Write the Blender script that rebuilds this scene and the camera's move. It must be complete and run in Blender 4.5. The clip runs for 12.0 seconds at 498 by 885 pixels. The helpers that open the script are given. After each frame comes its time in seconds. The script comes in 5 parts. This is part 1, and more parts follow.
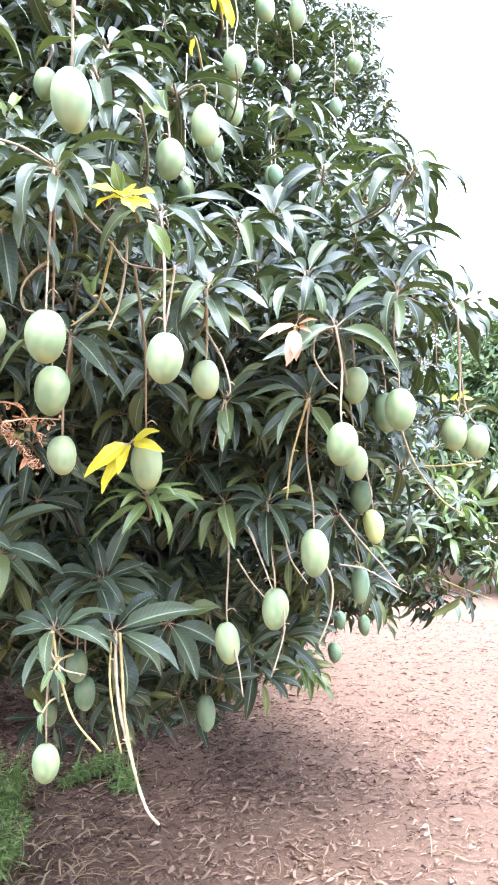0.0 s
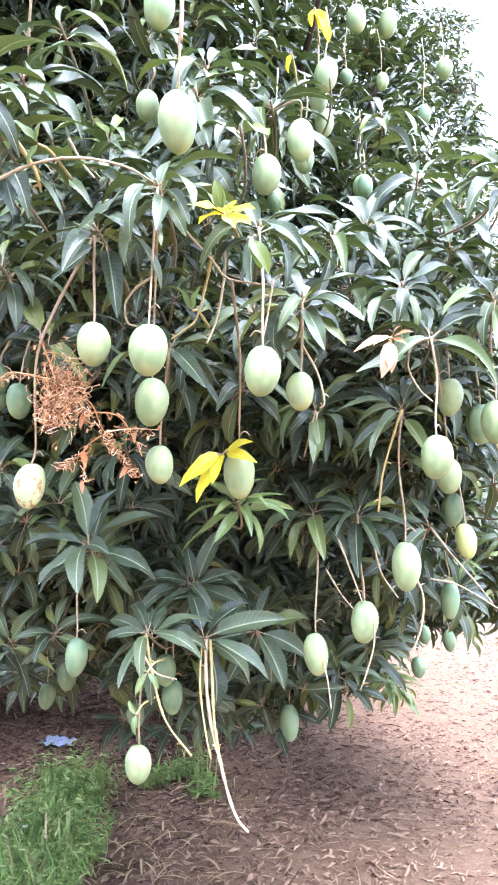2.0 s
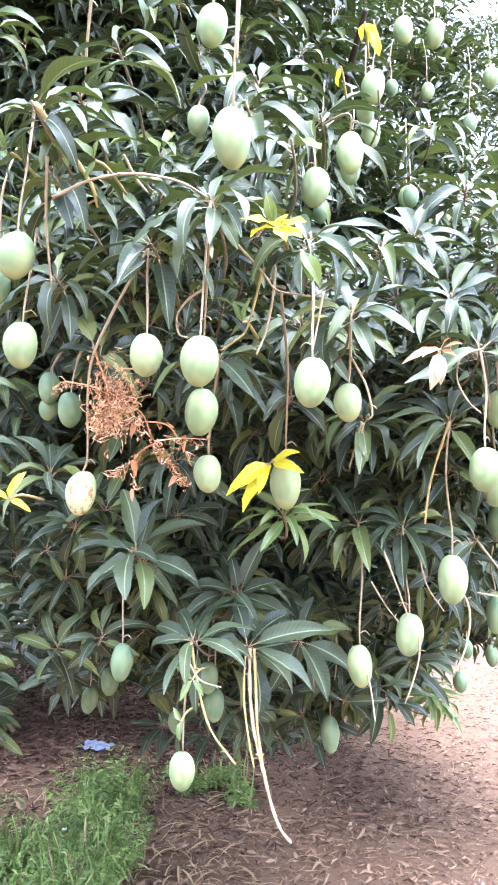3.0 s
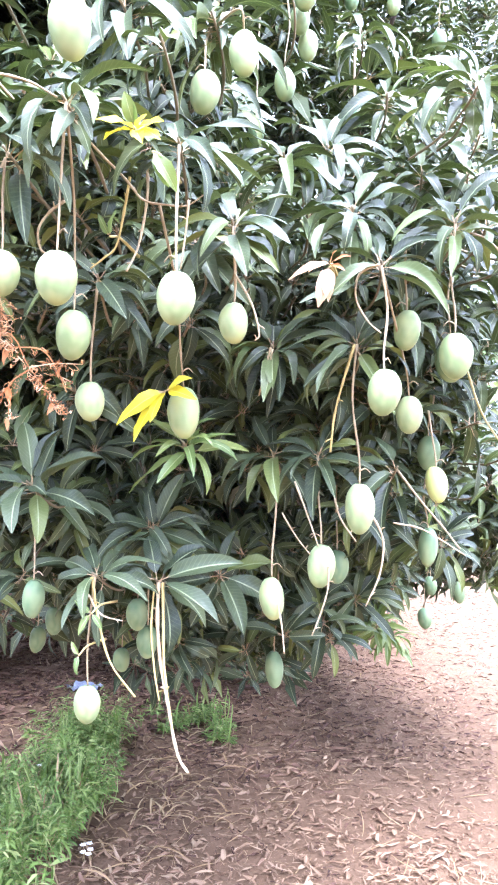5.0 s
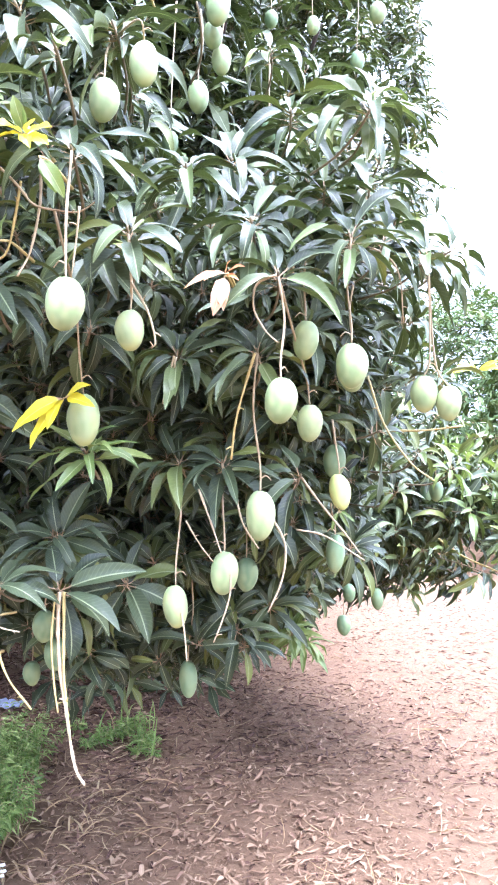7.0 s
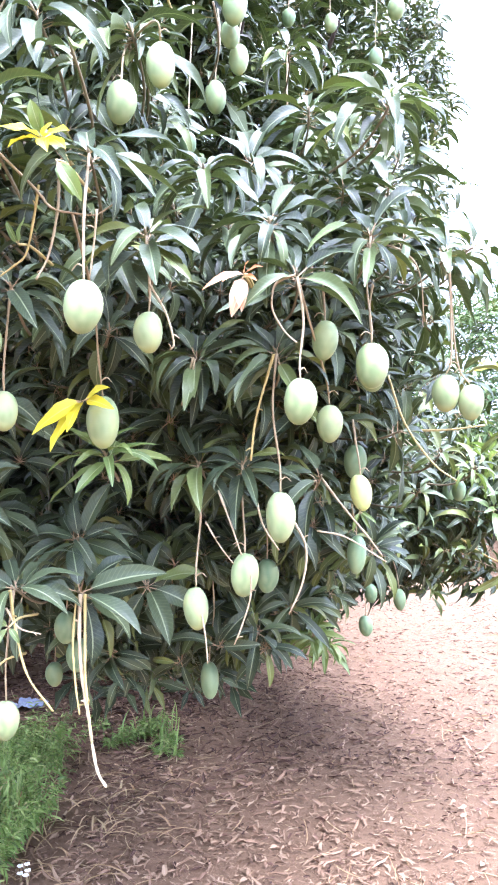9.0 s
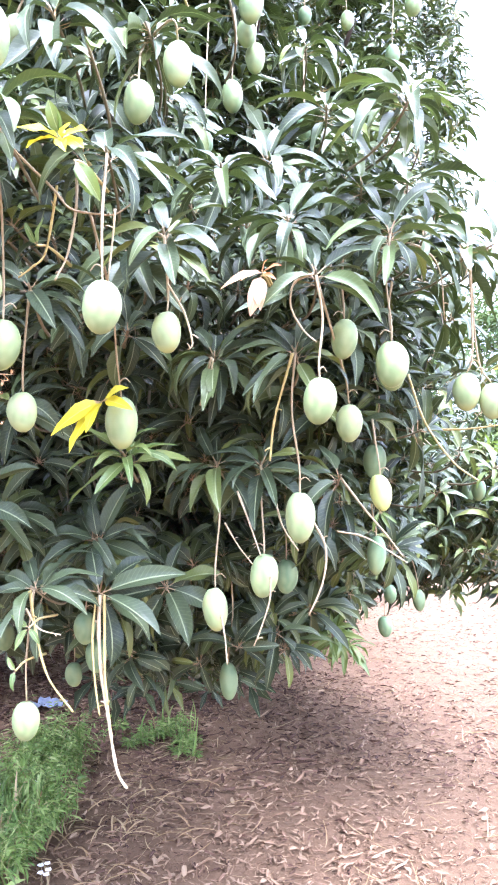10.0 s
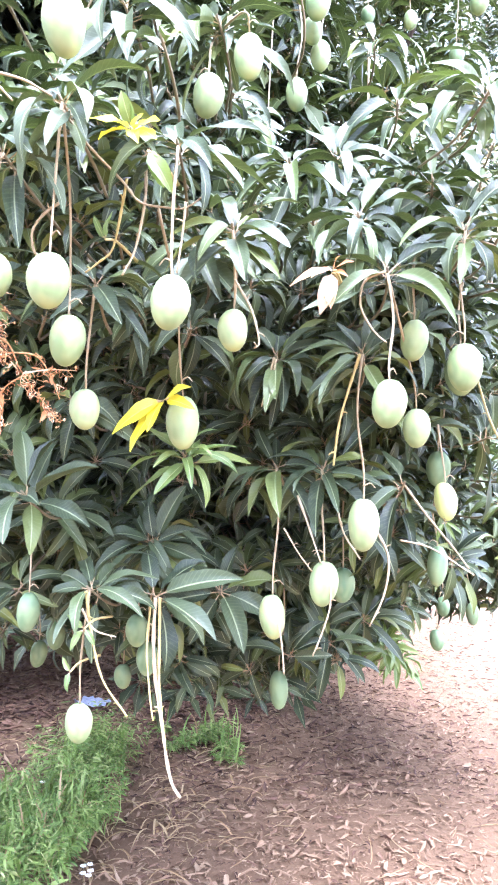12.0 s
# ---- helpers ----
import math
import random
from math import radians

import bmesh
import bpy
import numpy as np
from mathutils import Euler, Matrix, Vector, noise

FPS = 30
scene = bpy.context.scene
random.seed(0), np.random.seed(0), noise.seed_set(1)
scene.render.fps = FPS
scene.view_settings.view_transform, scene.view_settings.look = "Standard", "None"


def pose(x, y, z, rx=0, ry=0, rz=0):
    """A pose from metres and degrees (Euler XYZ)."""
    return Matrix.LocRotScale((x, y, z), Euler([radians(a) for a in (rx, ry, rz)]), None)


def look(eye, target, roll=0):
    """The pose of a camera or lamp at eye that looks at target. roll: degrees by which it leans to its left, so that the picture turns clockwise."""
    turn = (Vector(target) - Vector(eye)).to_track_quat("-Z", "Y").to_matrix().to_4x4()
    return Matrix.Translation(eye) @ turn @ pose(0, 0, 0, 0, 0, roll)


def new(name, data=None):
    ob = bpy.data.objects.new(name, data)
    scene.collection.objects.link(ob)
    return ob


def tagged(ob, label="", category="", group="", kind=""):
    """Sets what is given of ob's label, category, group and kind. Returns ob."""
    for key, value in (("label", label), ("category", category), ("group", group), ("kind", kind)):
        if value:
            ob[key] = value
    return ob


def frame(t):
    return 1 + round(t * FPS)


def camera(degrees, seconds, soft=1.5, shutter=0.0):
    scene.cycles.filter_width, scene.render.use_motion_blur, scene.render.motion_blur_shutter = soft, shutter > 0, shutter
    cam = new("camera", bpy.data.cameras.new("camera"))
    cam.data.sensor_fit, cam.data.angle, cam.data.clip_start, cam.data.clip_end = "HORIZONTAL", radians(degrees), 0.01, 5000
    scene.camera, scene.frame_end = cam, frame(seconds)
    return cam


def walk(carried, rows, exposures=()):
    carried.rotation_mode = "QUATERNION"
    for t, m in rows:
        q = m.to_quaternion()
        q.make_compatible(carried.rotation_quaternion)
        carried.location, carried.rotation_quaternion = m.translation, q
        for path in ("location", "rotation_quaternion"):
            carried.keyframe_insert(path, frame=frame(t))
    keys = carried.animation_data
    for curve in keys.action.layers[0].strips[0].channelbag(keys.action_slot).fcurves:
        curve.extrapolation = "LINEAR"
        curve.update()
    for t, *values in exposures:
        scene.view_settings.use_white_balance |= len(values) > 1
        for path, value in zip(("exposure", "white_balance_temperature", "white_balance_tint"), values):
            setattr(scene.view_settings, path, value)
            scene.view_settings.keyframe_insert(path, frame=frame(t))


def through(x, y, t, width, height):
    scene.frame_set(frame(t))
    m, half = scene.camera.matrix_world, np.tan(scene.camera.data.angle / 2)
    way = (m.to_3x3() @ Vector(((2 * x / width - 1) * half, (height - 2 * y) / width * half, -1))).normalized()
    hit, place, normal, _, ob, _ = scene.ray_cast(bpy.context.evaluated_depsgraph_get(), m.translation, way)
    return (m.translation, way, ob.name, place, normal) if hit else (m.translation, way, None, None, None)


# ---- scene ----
cam = camera(38.5, 12.0, 2.0)
PATH = [
    (0, (0.127, 0.082, 1.522), (0.004, 2.058, 1.806), -1.1),
    (0.5, (0.113, 0.089, 1.521), (-0.085, 2.06, 1.797), -1.2),
    (1, (0.111, 0.09, 1.521), (-0.103, 2.061, 1.789), -1.1),
    (1.5, (0.105, 0.071, 1.523), (-0.173, 2.028, 1.83), -0.4),
    (2, (0.099, 0.068, 1.527), (-0.239, 2.015, 1.834), 0.5),
    (2.5, (0.091, 0.06, 1.526), (-0.277, 2.0, 1.844), 1.4),
    (3, (0.083, 0.054, 1.528), (-0.358, 1.977, 1.857), 1.6),
    (3.5, (0.08, 0.055, 1.526), (-0.368, 1.98, 1.836), 2.4),
    (5.5, (0.331, 0.187, 1.496), (-0.121, 2.128, 1.667), -0.1),
    (6, (0.336, 0.186, 1.496), (-0.012, 2.143, 1.714), -0.4),
    (6.5, (0.342, 0.182, 1.494), (0.006, 2.145, 1.683), -0.1),
    (7, (0.353, 0.172, 1.493), (0.065, 2.139, 1.71), 0.2),
    (7.5, (0.353, 0.172, 1.493), (0.036, 2.134, 1.718), -0.2),
    (9.5, (0.354, 0.184, 1.498), (-0.004, 2.14, 1.711), 0.1),
    (10, (0.348, 0.187, 1.498), (-0.043, 2.136, 1.714), -0.1),
    (10.5, (0.351, 0.184, 1.501), (-0.086, 2.119, 1.752), -0.8),
    (11, (0.361, 0.171, 1.499), (-0.03, 2.115, 1.76), -0.3),
    (11.5, (0.36, 0.17, 1.499), (-0.052, 2.11, 1.756), 0.9),
    (12, (0.304, 0.218, 1.496), (-0.207, 2.138, 1.726), 1.6),
]
# The exposure drifts with the view; the white balance is a little to the cool side.
walk(cam, [(t, look(eye, target, roll)) for t, eye, target, roll in PATH], exposures=[(0.0, 1.64, 5170, 26), (2.0, 1.84, 5170, 26), (3.0, 1.90, 5170, 26), (3.5, 2.16, 5170, 27.5), (5.5, 2.15, 5170, 27.5), (6.5, 2.08, 5170, 27.5), (7.5, 1.83, 5170, 27.5), (9.5, 1.92, 5170, 27.5), (10.5, 2.14, 5170, 27.5), (12.0, 2.31, 5170, 27.5)])

# ---------------------------------------------------------------- light
world = bpy.data.worlds.new("overcast_sky")
scene.world = world
world.use_nodes = True
wn = world.node_tree.nodes
wl = world.node_tree.links
wn.clear()
sky = wn.new("ShaderNodeTexSky")
sky.sky_type = "NISHITA"
sky.sun_disc = False
sky.sun_elevation, sky.sun_rotation = radians(66), radians(132)
sky.dust_density, sky.air_density = 4.0, 1.0
SKY, CLOUD, SUN = 0.10, 1.9, 3.9
cloud = wn.new("ShaderNodeBackground")
cloud.inputs["Color"].default_value = (0.925, 0.955, 0.975, 1)
# an overcast sky is brightest overhead and falls off towards the horizon
up_way = wn.new("ShaderNodeTexCoord")
up_part = wn.new("ShaderNodeSeparateXYZ")
fall = wn.new("ShaderNodeMapRange")
fall.inputs["To Min"].default_value, fall.inputs["To Max"].default_value = 0.36 * CLOUD, 1.6 * CLOUD
wl.new(up_way.outputs["Generated"], up_part.inputs[0])
wl.new(up_part.outputs["Z"], fall.inputs["Value"])
wl.new(fall.outputs[0], cloud.inputs["Strength"])
blue = wn.new("ShaderNodeBackground")
blue.inputs["Strength"].default_value = SKY
both = wn.new("ShaderNodeAddShader")
wout = wn.new("ShaderNodeOutputWorld")
wl.new(sky.outputs[0], blue.inputs[0])
wl.new(blue.outputs[0], both.inputs[0])
wl.new(cloud.outputs[0], both.inputs[1])
wl.new(both.outputs[0], wout.inputs[0])

sun_data = bpy.data.lights.new("sun", "SUN")
sun_data.energy, sun_data.angle, sun_data.color = SUN, radians(50), (1.0, 0.96, 0.90)
sun = new("sun", sun_data)
sun.matrix_world = look((3.0, -2.7, 8.9), (0, 0, 0))


# ---------------------------------------------------------------- materials
def mat(name, rough=0.6, spec=0.5):
    m = bpy.data.materials.new(name)
    m.use_nodes = True
    b = m.node_tree.nodes["Principled BSDF"]
    b.inputs["Roughness"].default_value = rough
    b.inputs["Specular IOR Level"].default_value = spec
    return m, m.node_tree.nodes, m.node_tree.links, b


def ramp(nodes, stops):
    r = nodes.new("ShaderNodeValToRGB")
    e = r.color_ramp.elements
    e[0].position, e[0].color = stops[0][0], (*stops[0][1], 1)
    e[1].position, e[1].color = stops[-1][0], (*stops[-1][1], 1)
    for p, c in stops[1:-1]:
        e.new(p).color = (*c, 1)
    return r


def noise_node(nodes, links, scale, detail=4.0, coord="Object", rough=0.6):
    c = nodes.new("ShaderNodeTexCoord")
    n = nodes.new("ShaderNodeTexNoise")
    n.inputs["Scale"].default_value, n.inputs["Detail"].default_value, n.inputs["Roughness"].default_value = scale, detail, rough
    links.new(c.outputs[coord], n.inputs["Vector"])
    return n


def math_node(nodes, links, op, a, b=None, clamp=False):
    n = nodes.new("ShaderNodeMath")
    n.operation, n.use_clamp = op, clamp
    for k, v in enumerate((a, b)):
        if v is None:
            continue
        if isinstance(v, (int, float)):
            n.inputs[k].default_value = v
        else:
            links.new(v, n.inputs[k])
    return n.outputs[0]


def mix_col(nodes, links, fac, a, b, mode="MIX"):
    n = nodes.new("ShaderNodeMix")
    n.data_type, n.blend_type = "RGBA", mode
    for k, v in ((0, fac), (6, a), (7, b)):
        if isinstance(v, (int, float)):
            n.inputs[k].default_value = v
        elif isinstance(v, tuple):
            n.inputs[k].default_value = (*v, 1)
        else:
            links.new(v, n.inputs[k])
    return n.outputs[2]


def leaf_material(name, stops, rib, rough=0.32, through=0.28, spec=0.5, blotch=(0.10, 0.13, 0.05), blotch_amount=0.25, glow_to=(0.22, 0.32, 0.03), stem_to=(0.34, 0.24, 0.13)):
    """A leaf blade: colour by leaf, pale midrib and side veins across the blade, blotches, some light let through."""
    m, n, l, b = mat(name, rough, spec)
    geo = n.new("ShaderNodeNewGeometry")
    info = n.new("ShaderNodeObjectInfo")
    rnd = math_node(n, l, "FRACT", math_node(n, l, "ADD", geo.outputs["Random Per Island"], info.outputs["Random"]))
    col = ramp(n, stops)
    l.new(rnd, col.inputs[0])
    uv = n.new("ShaderNodeUVMap")
    sep = n.new("ShaderNodeSeparateXYZ")
    l.new(uv.outputs[0], sep.inputs[0])
    across = math_node(n, l, "ABSOLUTE", math_node(n, l, "SUBTRACT", sep.outputs[1], 0.5))
    mid = math_node(n, l, "SUBTRACT", 1.0, math_node(n, l, "DIVIDE", across, 0.055), clamp=True)
    slant = math_node(n, l, "SUBTRACT", math_node(n, l, "MULTIPLY", sep.outputs[0], 17.0), math_node(n, l, "MULTIPLY", across, 5.0))
    saw = math_node(n, l, "PINGPONG", slant, 0.5)
    vein = math_node(n, l, "MULTIPLY", math_node(n, l, "SUBTRACT", 1.0, math_node(n, l, "DIVIDE", saw, 0.16), clamp=True), 0.10)
    spots = noise_node(n, l, 14.0, 3.0)
    sp = math_node(n, l, "MULTIPLY", math_node(n, l, "SUBTRACT", spots.outputs[0], 0.5, clamp=True), blotch_amount * 6, clamp=True)
    base = mix_col(n, l, sp, col.outputs[0], blotch)
    base = mix_col(n, l, vein, base, rib)
    base = mix_col(n, l, math_node(n, l, "MULTIPLY", mid, 0.85), base, rib)
    foot = math_node(n, l, "DIVIDE", math_node(n, l, "SUBTRACT", 0.16, sep.outputs[0], clamp=True), 0.04, clamp=True)
    base = mix_col(n, l, foot, base, stem_to)
    l.new(base, b.inputs["Base Color"])
    fine = noise_node(n, l, 220.0, 3.0)
    rr = n.new("ShaderNodeMapRange")
    rr.inputs["To Min"].default_value, rr.inputs["To Max"].default_value = rough - 0.07, rough + 0.12
    l.new(spots.outputs[0], rr.inputs["Value"])
    l.new(rr.outputs[0], b.inputs["Roughness"])
    hgt = math_node(n, l, "ADD", math_node(n, l, "MULTIPLY", fine.outputs[0], 0.15), math_node(n, l, "ADD", math_node(n, l, "MULTIPLY", vein, 1.2), math_node(n, l, "MULTIPLY", mid, 0.8)))
    bump = n.new("ShaderNodeBump")
    bump.inputs["Strength"].default_value, bump.inputs["Distance"].default_value = 0.35, 0.002
    l.new(hgt, bump.inputs["Height"])
    l.new(bump.outputs[0], b.inputs["Normal"])
    tr = n.new("ShaderNodeBsdfTranslucent")
    glow = mix_col(n, l, 0.6, base, glow_to)
    l.new(glow, tr.inputs["Color"])
    mx = n.new("ShaderNodeMixShader")
    mx.inputs[0].default_value = through
    l.new(b.outputs[0], mx.inputs[1])
    l.new(tr.outputs[0], mx.inputs[2])
    l.new(mx.outputs[0], n["Material Output"].inputs["Surface"])
    return m


LEAF = leaf_material("mango_leaf", [(0.0, (0.022, 0.035, 0.019)), (0.35, (0.040, 0.058, 0.029)), (0.7, (0.064, 0.088, 0.040)), (0.9, (0.095, 0.13, 0.042)), (1.0, (0.17, 0.20, 0.045))], (0.31, 0.36, 0.19), 0.41, 0.05, 0.33)
LEAF_OLIVE = leaf_material("olive_mango_leaf", [(0.0, (0.07, 0.105, 0.03)), (0.6, (0.10, 0.145, 0.038)), (1.0, (0.16, 0.19, 0.05))], (0.30, 0.34, 0.14), 0.36, 0.1, 0.55)
# Mango leaf lightened for far crowns; the sun on them is in the colour.
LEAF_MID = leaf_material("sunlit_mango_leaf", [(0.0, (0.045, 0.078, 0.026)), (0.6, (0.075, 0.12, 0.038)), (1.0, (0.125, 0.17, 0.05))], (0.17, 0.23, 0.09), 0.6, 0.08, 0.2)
LEAF_YOUNG = leaf_material("young_mango_leaf", [(0.0, (0.08, 0.135, 0.035)), (0.6, (0.125, 0.19, 0.05)), (1.0, (0.21, 0.27, 0.075))], (0.38, 0.43, 0.19), 0.4, 0.3)
LEAF_YELLOW = leaf_material("yellow_leaf", [(0.0, (0.58, 0.52, 0.010)), (0.6, (0.68, 0.62, 0.012)), (1.0, (0.52, 0.56, 0.02))], (0.72, 0.66, 0.15), 0.42, 0.3, blotch=(0.45, 0.42, 0.04), blotch_amount=0.15, glow_to=(0.6, 0.5, 0.02))
LEAF_BROWN = leaf_material("withered_leaf", [(0.0, (0.50, 0.20, 0.06)), (0.5, (0.55, 0.30, 0.13)), (1.0, (0.36, 0.12, 0.035))], (0.55, 0.30, 0.14), 0.6, 0.2, blotch=(0.40, 0.20, 0.08), glow_to=(0.5, 0.25, 0.08))
LEAF_PEACH = leaf_material("faded_leaf", [(0.0, (0.50, 0.27, 0.13)), (1.0, (0.54, 0.33, 0.18))], (0.62, 0.46, 0.32), 0.6, 0.25, blotch=(0.6, 0.34, 0.16), glow_to=(0.6, 0.42, 0.25))
# Brown litter, darkened further to stand in for the shade under the crown.
SHADED_LITTER = leaf_material("brown_litter", [(0.0, (0.04, 0.021, 0.014)), (0.4, (0.08, 0.043, 0.028)), (0.8, (0.13, 0.072, 0.046)), (1.0, (0.22, 0.135, 0.088))], (0.22, 0.14, 0.10), 0.8, 0.05, 0.2, (0.06, 0.035, 0.025), 0.3, (0.15, 0.08, 0.05))
LITTER = leaf_material("dry_litter", [(0.0, (0.14, 0.078, 0.042)), (0.25, (0.21, 0.128, 0.072)), (0.7, (0.27, 0.178, 0.103)), (1.0, (0.36, 0.262, 0.16))], (0.42, 0.31, 0.22), 0.75, 0.1, 0.25, (0.20, 0.13, 0.09), 0.3, (0.35, 0.24, 0.16))
GRASS = leaf_material("grass_blade", [(0.0, (0.07, 0.13, 0.025)), (0.45, (0.15, 0.245, 0.048)), (0.8, (0.26, 0.36, 0.085)), (1.0, (0.44, 0.48, 0.18))], (0.30, 0.40, 0.12), 0.5, 0.3)
STRAW = leaf_material("straw", [(0.0, (0.28, 0.16, 0.07)), (0.6, (0.38, 0.25, 0.125)), (1.0, (0.48, 0.35, 0.19))], (0.5, 0.4, 0.25), 0.7, 0.15)


def stalk_material(name, stops, scale=60.0, rough=0.6, by_piece=False):
    m, n, l, b = mat(name, rough, 0.35)
    a = noise_node(n, l, scale, 4.0)
    info = n.new("ShaderNodeObjectInfo")
    vary = n.new("ShaderNodeNewGeometry").outputs["Random Per Island"] if by_piece else info.outputs["Random"]
    share = 0.7 if by_piece else 0.3
    mixed = math_node(n, l, "ADD", math_node(n, l, "MULTIPLY", a.outputs[0], 1 - share), math_node(n, l, "MULTIPLY", vary, share))
    c = ramp(n, stops)
    l.new(mixed, c.inputs[0])
    l.new(c.outputs[0], b.inputs["Base Color"])
    f = noise_node(n, l, scale * 7, 3.0)
    bump = n.new("ShaderNodeBump")
    bump.inputs["Strength"].default_value, bump.inputs["Distance"].default_value = 0.5, 0.001
    l.new(f.outputs[0], bump.inputs["Height"])
    l.new(bump.outputs[0], b.inputs["Normal"])
    return m


STALK = stalk_material("fruit_stalk", [(0.25, (0.24, 0.185, 0.10)), (0.5, (0.36, 0.29, 0.165)), (0.75, (0.48, 0.405, 0.255))])
STALK_YELLOW = stalk_material("yellow_stalk", [(0.25, (0.30, 0.235, 0.075)), (0.55, (0.41, 0.335, 0.12)), (0.8, (0.48, 0.41, 0.20))])
TWIG = stalk_material("twig_bark", [(0.25, (0.10, 0.085, 0.05)), (0.5, (0.17, 0.145, 0.08)), (0.75, (0.25, 0.20, 0.12))])
PANICLE = stalk_material("dry_panicle", [(0.2, (0.22, 0.10, 0.04)), (0.42, (0.48, 0.25, 0.10)), (0.62, (0.60, 0.36, 0.16)), (0.82, (0.70, 0.52, 0.32))], 90.0, 0.8, True)
BARK = stalk_material("trunk_bark", [(0.25, (0.03, 0.022, 0.016)), (0.5, (0.06, 0.045, 0.033)), (0.75, (0.11, 0.085, 0.06))], 9.0, 0.85)


def fruit_material(name, low, high, blush, scar=0.0):
    """Unripe mango skin: pale green, waxy bloom in broad cloudy patches, small light specks, brown scab where there is any."""
    m, n, l, b = mat(name, 0.5, 0.4)
    info = n.new("ShaderNodeObjectInfo")
    a = noise_node(n, l, 2.6, 1.0)
    c = ramp(n, [(0.3, low), (0.66, high)])
    l.new(math_node(n, l, "ADD", a.outputs[0], math_node(n, l, "MULTIPLY", math_node(n, l, "SUBTRACT", info.outputs["Random"], 0.5), 0.25)), c.inputs[0])
    wide = noise_node(n, l, 1.6, 1.0)
    base = mix_col(n, l, math_node(n, l, "MULTIPLY", math_node(n, l, "SUBTRACT", wide.outputs[0], 0.5, clamp=True), 3.0, clamp=True), c.outputs[0], blush)
    tc = n.new("ShaderNodeTexCoord")
    vor = n.new("ShaderNodeTexVoronoi")
    vor.inputs["Scale"].default_value = 34.0
    l.new(tc.outputs["Object"], vor.inputs["Vector"])
    dots = math_node(n, l, "MULTIPLY", math_node(n, l, "LESS_THAN", vor.outputs["Distance"], 0.14), 0.06)
    base = mix_col(n, l, dots, base, (0.55, 0.60, 0.36))
    if scar:
        s = noise_node(n, l, 7.0, 5.0)
        side = noise_node(n, l, 2.2, 0.0)
        k = math_node(n, l, "MULTIPLY", math_node(n, l, "SUBTRACT", s.outputs[0], 0.70 - scar, clamp=True), 12.0, clamp=True)
        k = math_node(n, l, "MULTIPLY", k, math_node(n, l, "MULTIPLY", math_node(n, l, "SUBTRACT", side.outputs[0], 0.48, clamp=True), 10.0, clamp=True))
        base = mix_col(n, l, k, base, (0.30, 0.17, 0.06))
    l.new(base, b.inputs["Base Color"])
    rr = n.new("ShaderNodeMapRange")
    rr.inputs["To Min"].default_value, rr.inputs["To Max"].default_value = 0.40, 0.62
    l.new(a.outputs[0], rr.inputs["Value"])
    l.new(rr.outputs[0], b.inputs["Roughness"])
    f = noise_node(n, l, 40.0, 3.0)
    bump = n.new("ShaderNodeBump")
    bump.inputs["Strength"].default_value, bump.inputs["Distance"].default_value = 0.1, 0.0005
    l.new(f.outputs[0], bump.inputs["Height"])
    l.new(bump.outputs[0], b.inputs["Normal"])
    b.inputs["Subsurface Weight"].default_value = 0.05
    b.inputs["Subsurface Radius"].default_value = (0.004, 0.006, 0.002)
    return m


FRUIT = fruit_material("mango_skin", (0.19, 0.265, 0.11), (0.275, 0.34, 0.155), (0.32, 0.365, 0.135))
# Darker, bluer skin for fruit deep in the crown; shade put in colour.
FRUIT_DEEP = fruit_material("shade_toned_mango_skin", (0.13, 0.215, 0.105), (0.20, 0.29, 0.145), (0.24, 0.31, 0.135))
FRUIT_YELLOW = fruit_material("yellowing_mango_skin", (0.40, 0.48, 0.15), (0.50, 0.55, 0.18), (0.46, 0.53, 0.22))
FRUIT_SCAB = fruit_material("scabbed_mango_skin", (0.33, 0.42, 0.19), (0.42, 0.49, 0.25), (0.46, 0.50, 0.23), 0.2)


def ground_material():
    """Dry trodden earth: pinkish sand, darker crumbs with painted clod-shadow, coarse patches, grit relief."""
    m, n, l, b = mat("dry_earth", 0.92, 0.2)
    big = noise_node(n, l, 0.7, 5.0)
    mid = noise_node(n, l, 7.0, 6.0)
    fine = noise_node(n, l, 70.0, 6.0, rough=0.75)
    c = ramp(n, [(0.28, (0.140, 0.083, 0.045)), (0.5, (0.174, 0.109, 0.061)), (0.74, (0.193, 0.126, 0.073))])
    v = math_node(n, l, "ADD", math_node(n, l, "MULTIPLY", big.outputs[0], 0.35), math_node(n, l, "ADD", math_node(n, l, "MULTIPLY", mid.outputs[0], 0.35), math_node(n, l, "MULTIPLY", fine.outputs[0], 0.3)))
    l.new(v, c.inputs[0])
    # Dark specks in the colour, strengthened to imitate small shadows of clods.
    crumbs = math_node(n, l, "MULTIPLY", math_node(n, l, "SUBTRACT", fine.outputs[0], 0.55, clamp=True), 7.0, clamp=True)
    base = mix_col(n, l, math_node(n, l, "MULTIPLY", crumbs, 0.75), c.outputs[0], (0.075, 0.045, 0.028))
    l.new(base, b.inputs["Base Color"])
    h = math_node(n, l, "ADD", math_node(n, l, "MULTIPLY", mid.outputs[0], 1.0), math_node(n, l, "MULTIPLY", fine.outputs[0], 0.35))
    bump = n.new("ShaderNodeBump")
    bump.inputs["Strength"].default_value, bump.inputs["Distance"].default_value = 0.85, 0.045
    l.new(h, bump.inputs["Height"])
    l.new(bump.outputs[0], b.inputs["Normal"])
    return m


